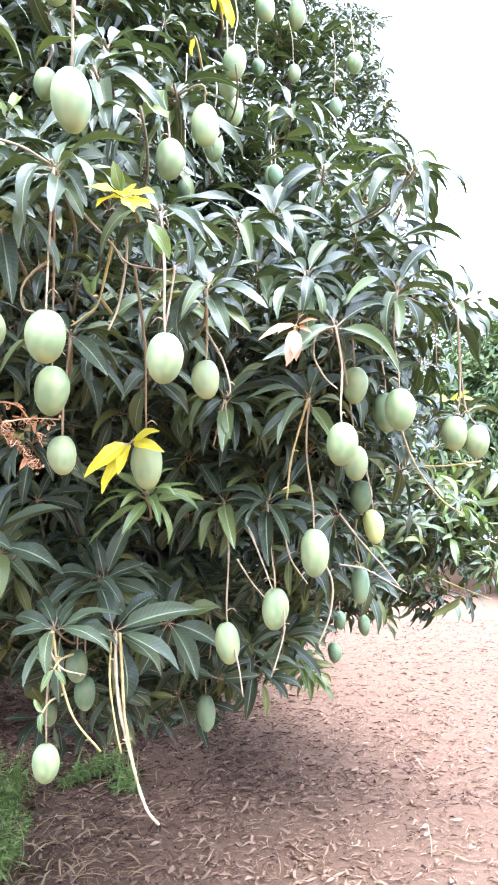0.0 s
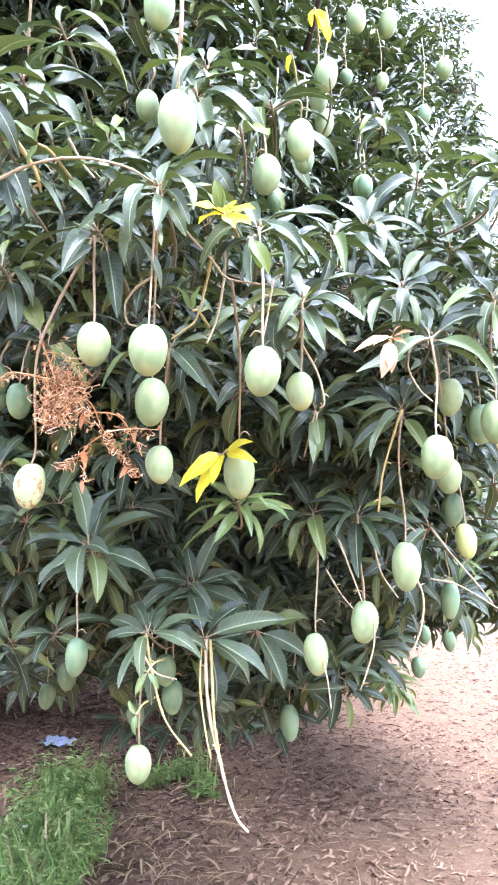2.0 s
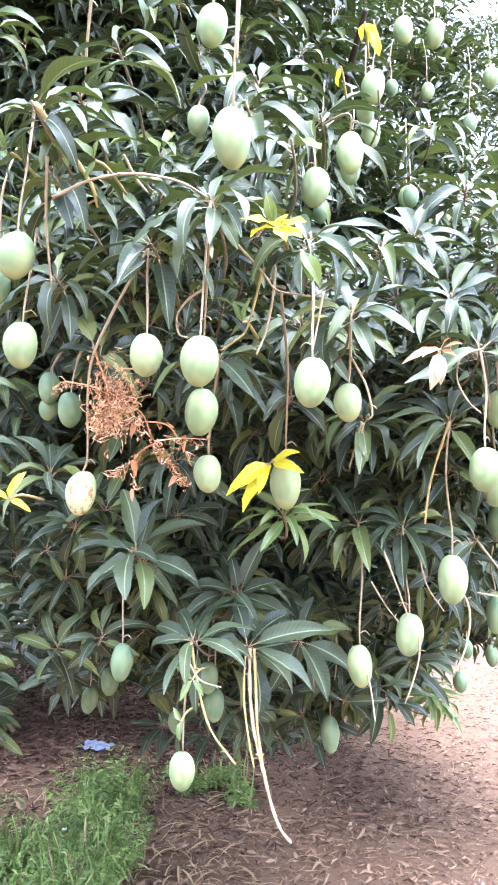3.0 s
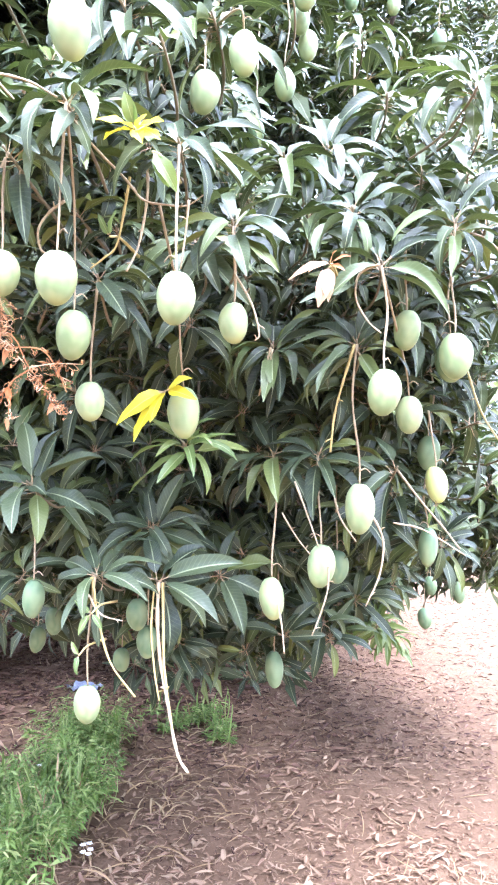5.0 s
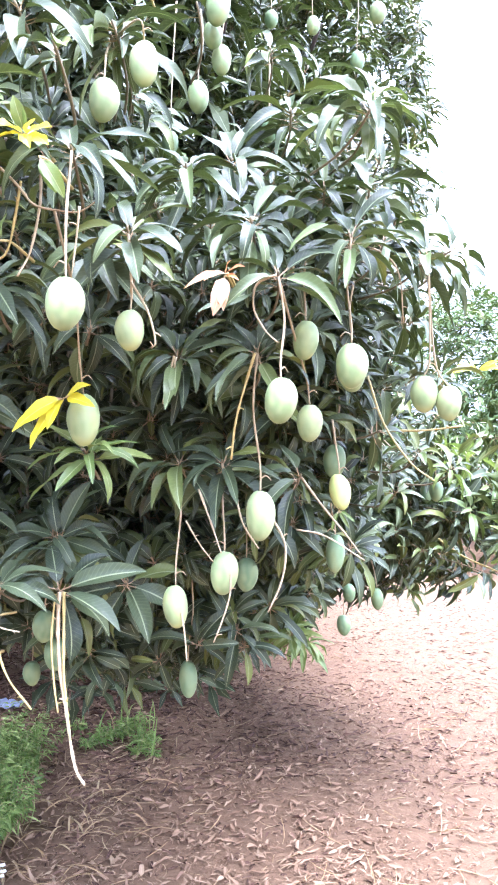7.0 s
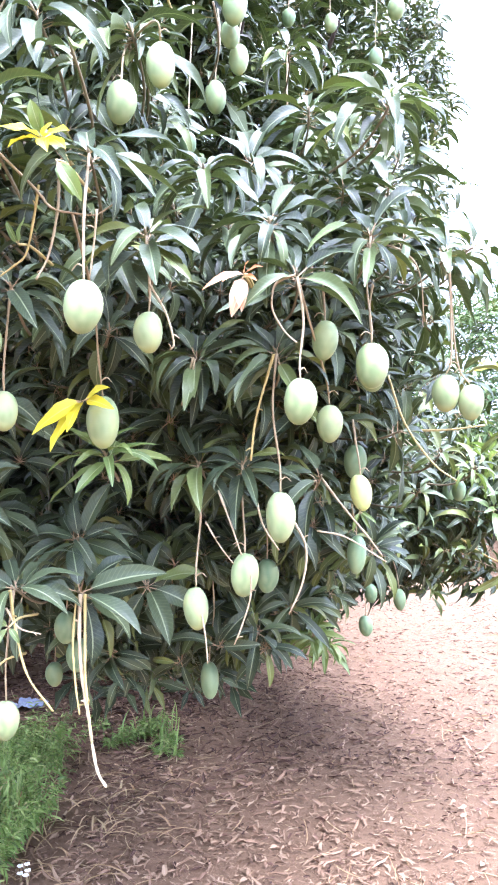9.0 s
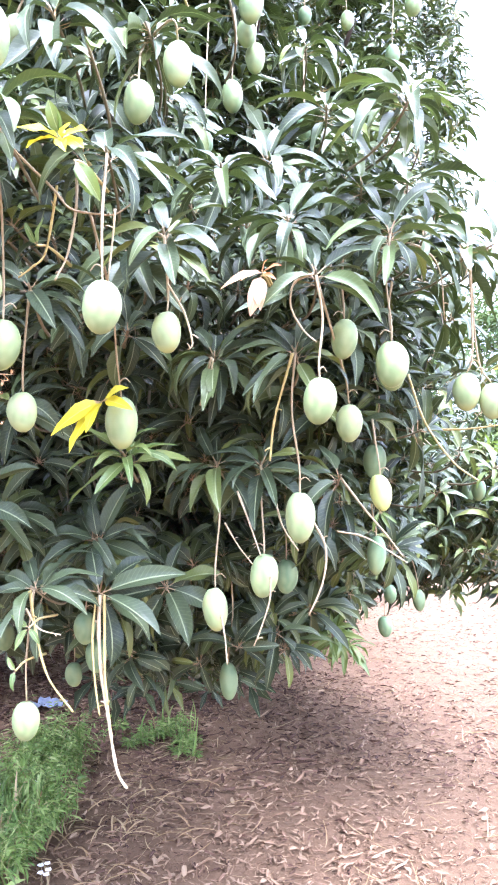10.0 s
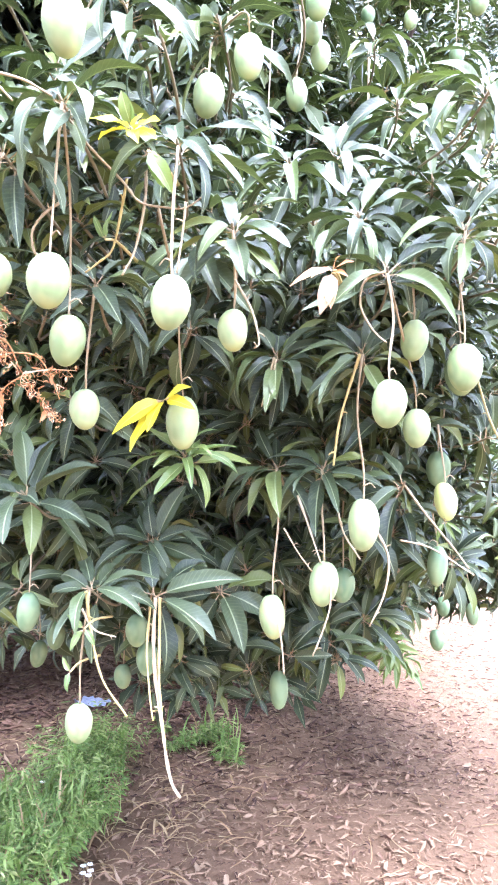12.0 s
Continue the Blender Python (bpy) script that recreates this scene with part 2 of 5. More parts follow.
EARTH = ground_material()
pm, pn, pl, PLASTIC_B = mat("blue_white_film", 0.3, 0.5)
pnoise = noise_node(pn, pl, 30.0, 3.0)
pramp = ramp(pn, [(0.35, (0.17, 0.20, 0.28)), (0.65, (0.30, 0.33, 0.41))])
pl.new(pnoise.outputs[0], pramp.inputs[0])
pl.new(pramp.outputs[0], PLASTIC_B.inputs["Base Color"])
PLASTIC = pm
fm, fn, fl, FLOWER_B = mat("white_petal", 0.6, 0.3)
fnoise = noise_node(fn, fl, 80.0, 2.0)
framp = ramp(fn, [(0.3, (0.70, 0.70, 0.58)), (0.7, (0.82, 0.82, 0.76))])
fl.new(fnoise.outputs[0], framp.inputs[0])
fl.new(framp.outputs[0], FLOWER_B.inputs["Base Color"])
PETAL = fm


# ---------------------------------------------------------------- mesh helpers
def part(name, bm, material, parent=None, label=""):
    """Links a bmesh, or a mesh, as one object under a thing or a part."""
    if isinstance(bm, bmesh.types.BMesh):
        me = bpy.data.meshes.new(name)
        bm.to_mesh(me)
        bm.free()
        me.polygons.foreach_set("use_smooth", [True] * len(me.polygons))
        me.materials.append(material)
    else:
        me = bm
    ob = new(name, me)
    ob.parent = parent
    if label:
        ob["label"] = label
    return ob


def spline(points, steps=6):
    """A smooth way through the points."""
    p = [Vector(q) for q in points]
    p = [p[0] * 2 - p[1], *p, p[-1] * 2 - p[-2]]
    out = []
    for k in range(1, len(p) - 2):
        a, b, c, d = p[k - 1 : k + 3]
        for s in range(steps):
            t = s / steps
            out.append(0.5 * (2 * b + (c - a) * t + (2 * a - 5 * b + 4 * c - d) * t * t + (3 * b - a - 3 * c + d) * t**3))
    out.append(p[-2])
    return out


def tube(bm, points, r0, r1, sides=6, steps=6, knots=0.12, cap=True):
    """A tapering round stem along a smooth way, a little uneven in thickness."""
    way = spline(points, steps) if steps > 1 else [Vector(q) for q in points]
    rings = []
    side = Vector((0.31, 0.87, 0.38))
    for k, c in enumerate(way):
        d = (way[min(k + 1, len(way) - 1)] - way[max(k - 1, 0)]).normalized()
        u = (side - d * side.dot(d)).normalized()
        v = d.cross(u)
        side = u
        r = (r0 + (r1 - r0) * k / (len(way) - 1)) * (1 + knots * random.uniform(-1, 1))
        rings.append([bm.verts.new(c + (u * math.cos(a) + v * math.sin(a)) * r) for a in (2 * math.pi * s / sides for s in range(sides))])
    for a, b in zip(rings, rings[1:]):
        for s in range(sides):
            bm.faces.new((a[s], a[(s + 1) % sides], b[(s + 1) % sides], b[s]))
    if cap:
        bm.faces.new(rings[0][::-1])
        bm.faces.new(rings[-1])
    return bm


def stem(name, points, r0, r1, material, parent, label="", sides=6):
    return part(name, tube(bmesh.new(), points, r0, r1, sides), material, parent, label)


def leaf_form(droop, fold, wave, segs=6, cols=4, width=0.24, phase=0.0, sweep=0.0, petiole=0.13):
    """A leaf of length 1 along x, normal z: points, quads and the place of each point on the blade (along, across)."""
    rows = []
    ang, x, z = 0.0, 0.0, 0.0
    stations = [0.0, *(petiole + (1 - petiole) * k / (segs - 1) for k in range(segs))] if petiole > 0 else [k / segs for k in range(segs + 1)]
    for k, s in enumerate(stations):
        step = (stations[k + 1] if k < segs else 1.0) - s
        w = 0.0
        if s > 0:
            u = max(s - petiole, 0.0) / (1 - petiole)
            w = width * 0.5 * (math.sin(math.pi * min(u, 1.0) ** 0.82) ** 0.62 if 0 < u < 1 else 0.0)
        w = max(w, 0.009)
        y = sweep * s * s
        row = []
        for c in range(cols + 1):
            v = c / cols * 2 - 1
            up = abs(v) * w * fold + wave * w * math.sin(7.5 * s + phase + (0.9 if v > 0 else -0.4)) * v * v
            row.append((x - math.sin(ang) * up * 0.4, y + v * w * math.cos(fold * 0.5), z + up))
        rows.append(row)
        ang = -droop * (s + 0.5 * step) ** 1.1
        x, z = x + math.cos(ang) * step, z + math.sin(ang) * step
    n = cols + 1
    pts = np.array([p for r in rows for p in r])
    quads = np.array([(k * n + c, k * n + c + 1, (k + 1) * n + c + 1, (k + 1) * n + c) for k in range(segs) for c in range(cols)])
    uv = np.array([(s, c / cols) for s in stations for c in range(n)])
    return pts, quads, uv


def forms_of(count, segs, cols, droop=(0.8, 1.8), fold=(0.25, 0.75), width=(0.215, 0.285), seed=3):
    r = random.Random(seed)
    return [leaf_form(r.uniform(*droop), r.uniform(*fold), r.uniform(0.1, 0.6), segs, cols, r.uniform(*width), r.uniform(0, 6), r.uniform(-0.12, 0.12)) for _ in range(count)]


# hanging leaves bend little, those that stand out sideways arch over
FINE = forms_of(6, 8, 4, droop=(0.4, 1.0), fold=(0.3, 0.9), width=(0.17, 0.23), seed=5) + forms_of(12, 9, 4, droop=(0.9, 2.0), fold=(0.3, 0.9), width=(0.165, 0.23), seed=15) + forms_of(6, 8, 4, droop=(0.5, 1.2), width=(0.25, 0.33), seed=8)
HANGING, ARCHED, FLAT = (0, 6), (6, 18), (18, 24)
MEDIUM = forms_of(12, 6, 2, droop=(0.9, 2.0), fold=(0.3, 0.85), width=(0.175, 0.24), seed=6)
COARSE = forms_of(6, 3, 2, seed=7, width=(0.24, 0.32))


def mesh_from(name, verts, faces, uvs, material):
    """A mesh of quads from arrays, with the blade places as its UV map."""
    me = bpy.data.meshes.new(name)
    me.vertices.add(len(verts))
    me.vertices.foreach_set("co", verts.astype(np.float32).ravel())
    me.loops.add(faces.size)
    me.loops.foreach_set("vertex_index", faces.astype(np.int32).ravel())
    me.polygons.add(len(faces))
    me.polygons.foreach_set("loop_start", np.arange(0, faces.size, 4, dtype=np.int32))
    me.update(calc_edges=True)
    layer = me.uv_layers.new(name="UVMap")
    layer.data.foreach_set("uv", uvs[faces.ravel()].astype(np.float32).ravel())
    me.polygons.foreach_set("use_smooth", np.ones(len(faces), dtype=bool))
    me.materials.append(material)
    me.validate()
    return me


class Foliage:
    """Many leaves gathered into one mesh."""

    def __init__(self):
        self.v, self.f, self.u, self.count = [], [], [], 0

    def add(self, form, m):
        pts, quads, uv = form
        r = np.array(m)
        self.v.append(pts @ r[:3, :3].T + r[:3, 3])
        self.f.append(quads + self.count)
        self.u.append(uv)
        self.count += len(pts)

    def mesh(self, name, material):
        return mesh_from(name, np.concatenate(self.v), np.concatenate(self.f), np.concatenate(self.u), material)


def blade_pose(base, way, length, up=(0, 0, 1), twist=0.0):
    """The pose of a leaf of that length that leaves its base along a way, with its face as near to up as it can be."""
    x = Vector(way).normalized()
    z = Vector(up) - x * Vector(up).dot(x)
    if z.length < 0.05:
        z = Vector((0.3, -1, 0.2)) - x * Vector((0.3, -1, 0.2)).dot(x)
    z.normalize()
    y = z.cross(x)
    m = Matrix((x, y, z)).transposed().to_4x4()
    m = m @ Matrix.Rotation(twist, 4, "X") @ Matrix.Scale(length, 4)
    m.translation = Vector(base)
    return m


def whorl_poses(rnd, centre, axis, count, length, spread=(55, 105), lift=0.42):
    """The poses of the leaves round the end of a shoot that grows along axis."""
    a = Vector(axis).normalized()
    u = a.orthogonal().normalized()
    v = a.cross(u)
    t0 = rnd.uniform(0, 6.28)
    out = []
    for k in range(count):
        th = t0 + k * 2.39996 + rnd.uniform(-0.2, 0.2)
        ph = radians(spread[0] - 8 + (spread[1] - spread[0]) * (k + 0.5) / count + rnd.uniform(-9, 9))
        d = a * math.cos(ph) + (u * math.cos(th) + v * math.sin(th)) * math.sin(ph)
        d.z *= 0.8 if d.z < 0 else 1.0
        d = (d + Vector((0, 0, lift))).normalized()
        up = Vector((0, 0, 1)) * 0.7 + a * 0.7
        ln = length * rnd.uniform(0.72, 1.12) * (1 - 0.15 * (ph < 0.9))
        out.append(blade_pose(Vector(centre) - a * 0.035 * length / 0.16 * (k / count), d, ln, up, rnd.uniform(-0.5, 0.5)))
    return out


# ---------------------------------------------------------------- ground
def ground_height(x, y):
    near = math.exp(-((x * x + (y - 4) ** 2) / 300.0))
    return near * (0.035 * noise.noise((x * 0.6, y * 0.6, 0.3)) + 0.012 * noise.noise((x * 3.1, y * 3.1, 1.7)))


def build_ground():
    """One sheet, fine round the tree and wider out to the horizon."""
    def steps(near_lo, near_hi, fine, far):
        out = list(np.arange(near_lo, near_hi + 1e-6, fine))
        g = fine
        lo, hi = near_lo, near_hi
        while hi < far:
            g *= 1.45
            lo, hi = lo - g, hi + g
            out = [lo, *out, hi]
        return out

    xs, ys = steps(-4.0, 5.0, 0.09, 2500), steps(0.0, 12.0, 0.09, 2500)
    verts = np.array([(x, y, ground_height(x, y)) for y in ys for x in xs])
    n = len(xs)
    k = np.array([(j * n + i, j * n + i + 1, (j + 1) * n + i + 1, (j + 1) * n + i) for j in range(len(ys) - 1) for i in range(n - 1)])
    me = mesh_from("ground", verts, k, verts[:, :2].copy(), EARTH)
    return tagged(new("ground", me), "dry trodden pinkish sandy earth under the orchard", "ground", kind="structure")


build_ground()


def build_bank():
    """A low earth bank with a steep dark face far across the clearing."""
    bm = bmesh.new()
    rows = []
    for k in range(60):
        x = 2.0 + k * 0.45
        y = 22.0 + 0.25 * noise.noise((x * 0.5, 0, 0)) + 0.05 * k * 0.45
        h = 0.75 + 0.15 * noise.noise((x * 0.7, 3, 0))
        prof = ((0, -0.1), (0.12, 0.3 * h), (0.2, 0.75 * h), (0.5, h), (3.0, h * 1.25), (6.0, h * 1.5), (9.0, h), (12.0, -0.1))
        rows.append([bm.verts.new((x, y + a + 0.05 * noise.noise((x * 2, b * 3, a)), b)) for a, b in prof])
    for a, b in zip(rows, rows[1:]):
        for i in range(len(a) - 1):
            bm.faces.new((a[i], b[i], b[i + 1], a[i + 1]))
    for end in (rows[0], rows[-1]):
        bm.faces.new(end)
    tagged(part("earth_bank", bm, EARTH), "low bank of bare earth with a steep face", "earth bank", kind="structure")


build_bank()

# ---------------------------------------------------------------- the mango tree
CENTRE, RADII = Vector((-1.5, 4.4, 3.0)), Vector((2.6, 3.2, 3.5))
rnd = random.Random(11)
tree = tagged(new("mango_tree"), "big mango tree with drooping dark green leaves reaching near the ground", "tree")
FOOT = Vector((-1.6, 7.3, 0))
tree.location = FOOT
TREE_INV = Matrix.Translation(-FOOT)


def tree_part(name, bm, material, label=""):
    ob = part(name, bm, material, tree, label)
    ob.matrix_parent_inverse = TREE_INV
    return ob


tree_part("trunk", tube(bmesh.new(), [FOOT + Vector(v) for v in ((0, 0, -0.1), (0.03, 0.02, 0.4), (-0.02, -0.02, 0.9), (-0.1, -0.1, 1.5), (-0.2, -0.3, 2.4))], 0.10, 0.08, 14, 6, 0.06), BARK)
limb_rnd = random.Random(4)
for k in range(11):
    a = k * 2.4 + 0.4
    e = radians(limb_rnd.uniform(5, 55))
    d = Vector((math.cos(a) * math.cos(e) * RADII.x, math.sin(a) * math.cos(e) * RADII.y, math.sin(e) * RADII.z * 0.95))
    s = FOOT + Vector((-0.08, -0.08, limb_rnd.uniform(0.9, 2.2)))
    end = CENTRE + d * 0.78
    mid = s.lerp(end, 0.5) + Vector((0, 0, 0.35))
    tree_part("limb", tube(bmesh.new(), [s, s.lerp(mid, 0.5) + Vector((0, 0, 0.1)), mid, mid.lerp(end, 0.6), end], 0.075, 0.012, 8, 5, 0.08), BARK)

CLEAR, FRUITS = [], []


def fruit_form(k):
    """A mango: full shoulders, a slight beak to one side, a small dimple at the stalk. Height 1, width about 1."""
    bm = bmesh.new()
    bmesh.ops.create_uvsphere(bm, u_segments=20, v_segments=14, radius=0.5)
    for v in bm.verts:
        z = v.co.z
        full = 1.0 + 0.045 * math.sin((z + 0.05) * 3.2)
        v.co.x *= full
        v.co.y *= full * 0.94
        v.co.x += (0.02 + 0.015 * k) * math.cos(z * 3.4) - 0.02 + (0.05 + 0.03 * k) * max(0.0, -z - 0.25)
        v.co.z -= 0.035 * math.exp(-(v.co.x**2 + v.co.y**2) / 0.012) * (z > 0)
    bmesh.ops.recalc_face_normals(bm, faces=bm.faces)
    me = bpy.data.meshes.new("fruit")
    bm.to_mesh(me)
    bm.free()
    me.polygons.foreach_set("use_smooth", [True] * len(me.polygons))
    return me


FRUIT_FORMS = {}
SKIN_WORDS = {"mango_skin": "pale green unripe mango hanging on a thin stalk", "shade_toned_mango_skin": "small bluish green mango hanging in the shade", "yellowing_mango_skin": "yellowish green mango hanging among leaves", "scabbed_mango_skin": "pale green mango with brown scabs on its skin"}


def mango(at, height, width, skin, top, *via):
    """One mango on its stalk, which runs up to the shoot that bears it."""
    at, top = Vector(at), Vector(top)
    thing = tagged(new("mango"), SKIN_WORDS[skin.name], "mango", "mangoes on the tree")
    thing.location = at
    k = rnd.randrange(3)
    if (k, skin.name) not in FRUIT_FORMS:
        me = fruit_form(k)
        me.materials.append(skin)
        FRUIT_FORMS[k, skin.name] = me
    body = part("fruit", FRUIT_FORMS[k, skin.name], skin, thing)
    body.rotation_euler = (rnd.uniform(-0.1, 0.1), rnd.uniform(-0.13, 0.13), rnd.uniform(0, 6.28))
    body.scale = (width, width, height)
    neck = at + Vector((0, 0, height * 0.44))
    points = [neck, *(Vector(v) for v in via), top]
    if not via:
        bow = Vector((rnd.uniform(-1, 1), rnd.uniform(-1, 1), 0)) * 0.012
        points = [neck, neck.lerp(top, 0.2) * 0.5 + (neck + Vector((0, 0, 0.2 * (top - neck).length))) * 0.5, neck.lerp(top, 0.6) + bow, top]
    points = [p - at for p in points]
    part("stalk", tube(bmesh.new(), points, 0.0017, 0.0027, 6, 5, 0.16), STALK, thing)
    if height > 0.08:
        side = Vector((rnd.uniform(-1, 1), rnd.uniform(-0.3, 0.3), 0)).normalized()
        p = points[0].lerp(points[1], 0.5)
        part("side_stalk", tube(bmesh.new(), [p, p + side * 0.012 + Vector((0, 0, 0.006)), p + side * 0.022 - Vector((0, 0, 0.003))], 0.0016, 0.0009, 5, 3), STALK, thing)
    CLEAR.append((at, 0.5 * height))
    FRUITS.append((at, 0.5 * height))


LEAF_MESHES = {}


def leaf_mesh(form, material):
    """One leaf as a mesh of its own, shared by all the leaves of that form."""
    if (form, material.name) not in LEAF_MESHES:
        LEAF_MESHES[form, material.name] = mesh_from("leaf", *FINE[form], material)
    return LEAF_MESHES[form, material.name]


SHOOTS = []


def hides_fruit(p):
    """Whether a leaf's point hangs close before a fruit, seen from the camera."""
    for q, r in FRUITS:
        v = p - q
        to_camera = (Vector((0.2, 0.12, 1.5)) - q).normalized()
        along = v.dot(to_camera)
        if 0 < along < 0.6 and (v - to_camera * along).length < r * 1.05:
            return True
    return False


def shoot(at, axis, count, length, material, spread=(55, 105), forms=ARCHED):
    """A twig out of the crown with the whorl of leaves at its end."""
    at, a = Vector(at), Vector(axis).normalized()
    back = (Vector((CENTRE.x, CENTRE.y, at.z + 0.6)) - at).normalized()
    twig = stem("shoot", [at + a * 0.012, at - a * 0.05, at - a * 0.10 + back * 0.04, at - a * 0.12 + back * 0.14], 0.0024, 0.0032, TWIG, tree)
    twig.matrix_parent_inverse = TREE_INV
    for m in whorl_poses(rnd, at, a, count, length, spread, 0.26 if forms == ARCHED else 0.08):
        hangs = forms == ARCHED and m.col[0].z < -0.3 * length
        form = rnd.randrange(*(HANGING if hangs else forms))
        pts = FINE[form][0]
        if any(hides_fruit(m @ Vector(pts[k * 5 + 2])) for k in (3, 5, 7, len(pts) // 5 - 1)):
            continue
        ob = part("leaf", leaf_mesh(form, material), material, twig)
        ob.matrix_basis = m
    SHOOTS.append((at, a))
    CLEAR.append((at, 0.085))


def bare_stalk(*args):
    """A stalk that has lost its fruit: *points, radius, material."""
    points, r, material = args[:-2], args[-2], args[-1]
    bm = tube(bmesh.new(), points, r, r * 0.6, 6, 6, 0.2)
    way = spline(points, 3)
    for p in way[2::3]:
        s = Vector((rnd.uniform(-1, 1), rnd.uniform(-1, 1), rnd.uniform(-0.3, 0.6))).normalized()
        if rnd.random() < 0.6:
            tube(bm, [p, p + s * 0.008, p + s * 0.014 - Vector((0, 0, 0.003))], r * 0.6, r * 0.35, 5, 2)
    tree_part("bare_stalk", bm, material)


def tuft(at, material, width, *tips, arch=(0.6, 1.3)):
    """A few leaves of their own colour from one point."""
    at = Vector(at)
    bm = tube(bmesh.new(), [at, at + Vector((0.0, 0.04, 0.012)), at + Vector((0.0, 0.12, 0.01))], 0.002, 0.003, 5, 3)
    twig = tree_part("tuft", bm, STALK_YELLOW)
    for tip in tips:
        way = Vector(tip) - at
        ln = way.length
        bend = rnd.uniform(*arch)
        form = leaf_form(bend, rnd.uniform(0.1, 0.5), 0.35, 6, 4, width, rnd.uniform(0, 6), rnd.uniform(-0.08, 0.08), 0.06)
        way.normalize()
        face = Vector((rnd.uniform(-0.35, 0.35), -1.0, 0.6))
        out = (face - way * face.dot(way)).normalized()
        ob = part("leaf", mesh_from("leaf", *form, material), material, twig)
        ob.matrix_basis = blade_pose(at, way + out * math.tan(bend * 0.5), ln * (1 + bend * bend / 20), face)


def panicle(a, b, c, d):
    """A withered, much branched flower spray: a dense hanging tangle of curled husks, and long bare arms with a few shrivelled leaves."""
    bm = bmesh.new()
    a, b, c, d = (Vector(p) for p in (a, b, c, d))
    tube(bm, [a, a.lerp(b, 0.5) + Vector((0, -0.01, 0)), b, b.lerp(c, 0.5) + Vector((0.012, 0, 0.012)), c, d], 0.0022, 0.0009, 6, 5, 0.2)
    arms = [
        [b.lerp(c, 0.55), c + Vector((0.022, 0, 0.03)), c + Vector((0.05, 0.005, -0.005)), c + Vector((0.072, 0, -0.045))],
        [c + Vector((0.006, 0, 0)), c + Vector((-0.03, -0.008, -0.028)), c + Vector((-0.034, -0.004, -0.065)), c + Vector((-0.036, 0, -0.09))],
        [c + Vector((-0.03, -0.006, -0.03)), c + Vector((-0.06, -0.01, -0.058)), c + Vector((-0.09, 0, -0.062))],
        [c, c + Vector((0.05, -0.005, 0.004)), c + Vector((0.10, 0, 0.002))],
        [b + Vector((-0.02, -0.01, 0.012)), b + Vector((-0.06, -0.012, 0.022)), b + Vector((-0.105, 0, 0.03)), b + Vector((-0.122, 0, 0.014))],
    ]
    for arm in arms:
        tube(bm, arm, 0.0017, 0.0007, 5, 5, 0.25)
    for k in range(760):
        tangle = k < 560
        if tangle:
            p = b + Vector((rnd.gauss(0, 0.020), rnd.gauss(0, 0.016), rnd.gauss(-0.006, 0.031)))
            if rnd.random() < 0.25:
                p = b + Vector((rnd.gauss(-0.022, 0.008), rnd.gauss(0, 0.01), rnd.gauss(-0.045, 0.014)))
        else:
            arm = arms[rnd.randrange(len(arms))] if rnd.random() < 0.5 else [b, c, d]
            q = rnd.randrange(len(arm) - 1)
            p = arm[q].lerp(arm[q + 1], rnd.random()) + Vector((rnd.gauss(0, 0.004), rnd.gauss(0, 0.004), rnd.gauss(0, 0.004)))
        w = Vector((rnd.gauss(0, 0.8), rnd.gauss(0, 0.8), rnd.gauss(-0.7, 0.9))).normalized() * rnd.uniform(0.006, 0.024 if tangle else 0.012)
        bend = Vector((rnd.gauss(0, 0.006), rnd.gauss(0, 0.005), rnd.gauss(0, 0.005)))
        tube(bm, [p, p + w * 0.4 + bend, p + w + bend * 0.2, p + w * 0.8 - bend * 0.6], rnd.uniform(0.0005, 0.0012), 0.0004, 4, 3, 0.4)
        if k % 3 == 0:
            bmesh.ops.create_icosphere(bm, subdivisions=1, radius=rnd.uniform(0.0010, 0.0026), matrix=Matrix.Translation(p + w) @ Matrix.Diagonal((1, 0.6, rnd.uniform(0.8, 2.2), 1)))
    spray = tree_part("panicle", bm, PANICLE, "withered orange-brown flower spray")
    for p, way, ln in ((c + Vector((-0.034, -0.006, -0.03)), (0.1, -0.3, -1), 0.036), (b.lerp(c, 0.55), (-0.3, -0.4, -1), 0.034), (d + Vector((-0.014, 0, 0.02)), (-0.6, -0.5, -0.6), 0.03), (c + Vector((-0.036, 0, -0.085)), (0, -0.4, -1), 0.026), (c + Vector((0.06, 0, 0.0)), (-0.2, -0.4, -1), 0.022)):
        form = leaf_form(rnd.uniform(0.6, 1.6), 0.9, 0.8, 6, 4, 0.34, rnd.uniform(0, 6), 0.1, 0.1)
        ob = part("leaf", mesh_from("leaf", *form, LEAF_BROWN), LEAF_BROWN, spray)
        ob.matrix_basis = blade_pose(p, way, ln, (0.2, -1, 0.3))


# fruit at the front of the crown
mango((-0.173, 0.997, 2.151), 0.094, 0.061, FRUIT, (-0.159, 0.961, 2.458), (-0.158, 0.951, 2.352), (-0.159, 0.959, 2.249))
mango((-0.247, 1.118, 1.844), 0.085, 0.063, FRUIT, (-0.235, 1.106, 2.115), (-0.245, 1.116, 1.940), (-0.241, 1.112, 2.032))
mango((-0.275, 1.232, 1.785), 0.087, 0.061, FRUIT, (-0.235, 1.106, 2.115), (-0.276, 1.233, 1.875), (-0.261, 1.190, 2.007))
mango((-0.285, 1.322, 1.687), 0.073, 0.052, FRUIT, (-0.265, 1.297, 1.902), (-0.281, 1.312, 1.773))
mango((-0.069, 1.156, 1.813), 0.083, 0.058, FRUIT, (-0.084, 1.198, 2.078), (-0.069, 1.151, 1.898), (-0.068, 1.148, 1.962))
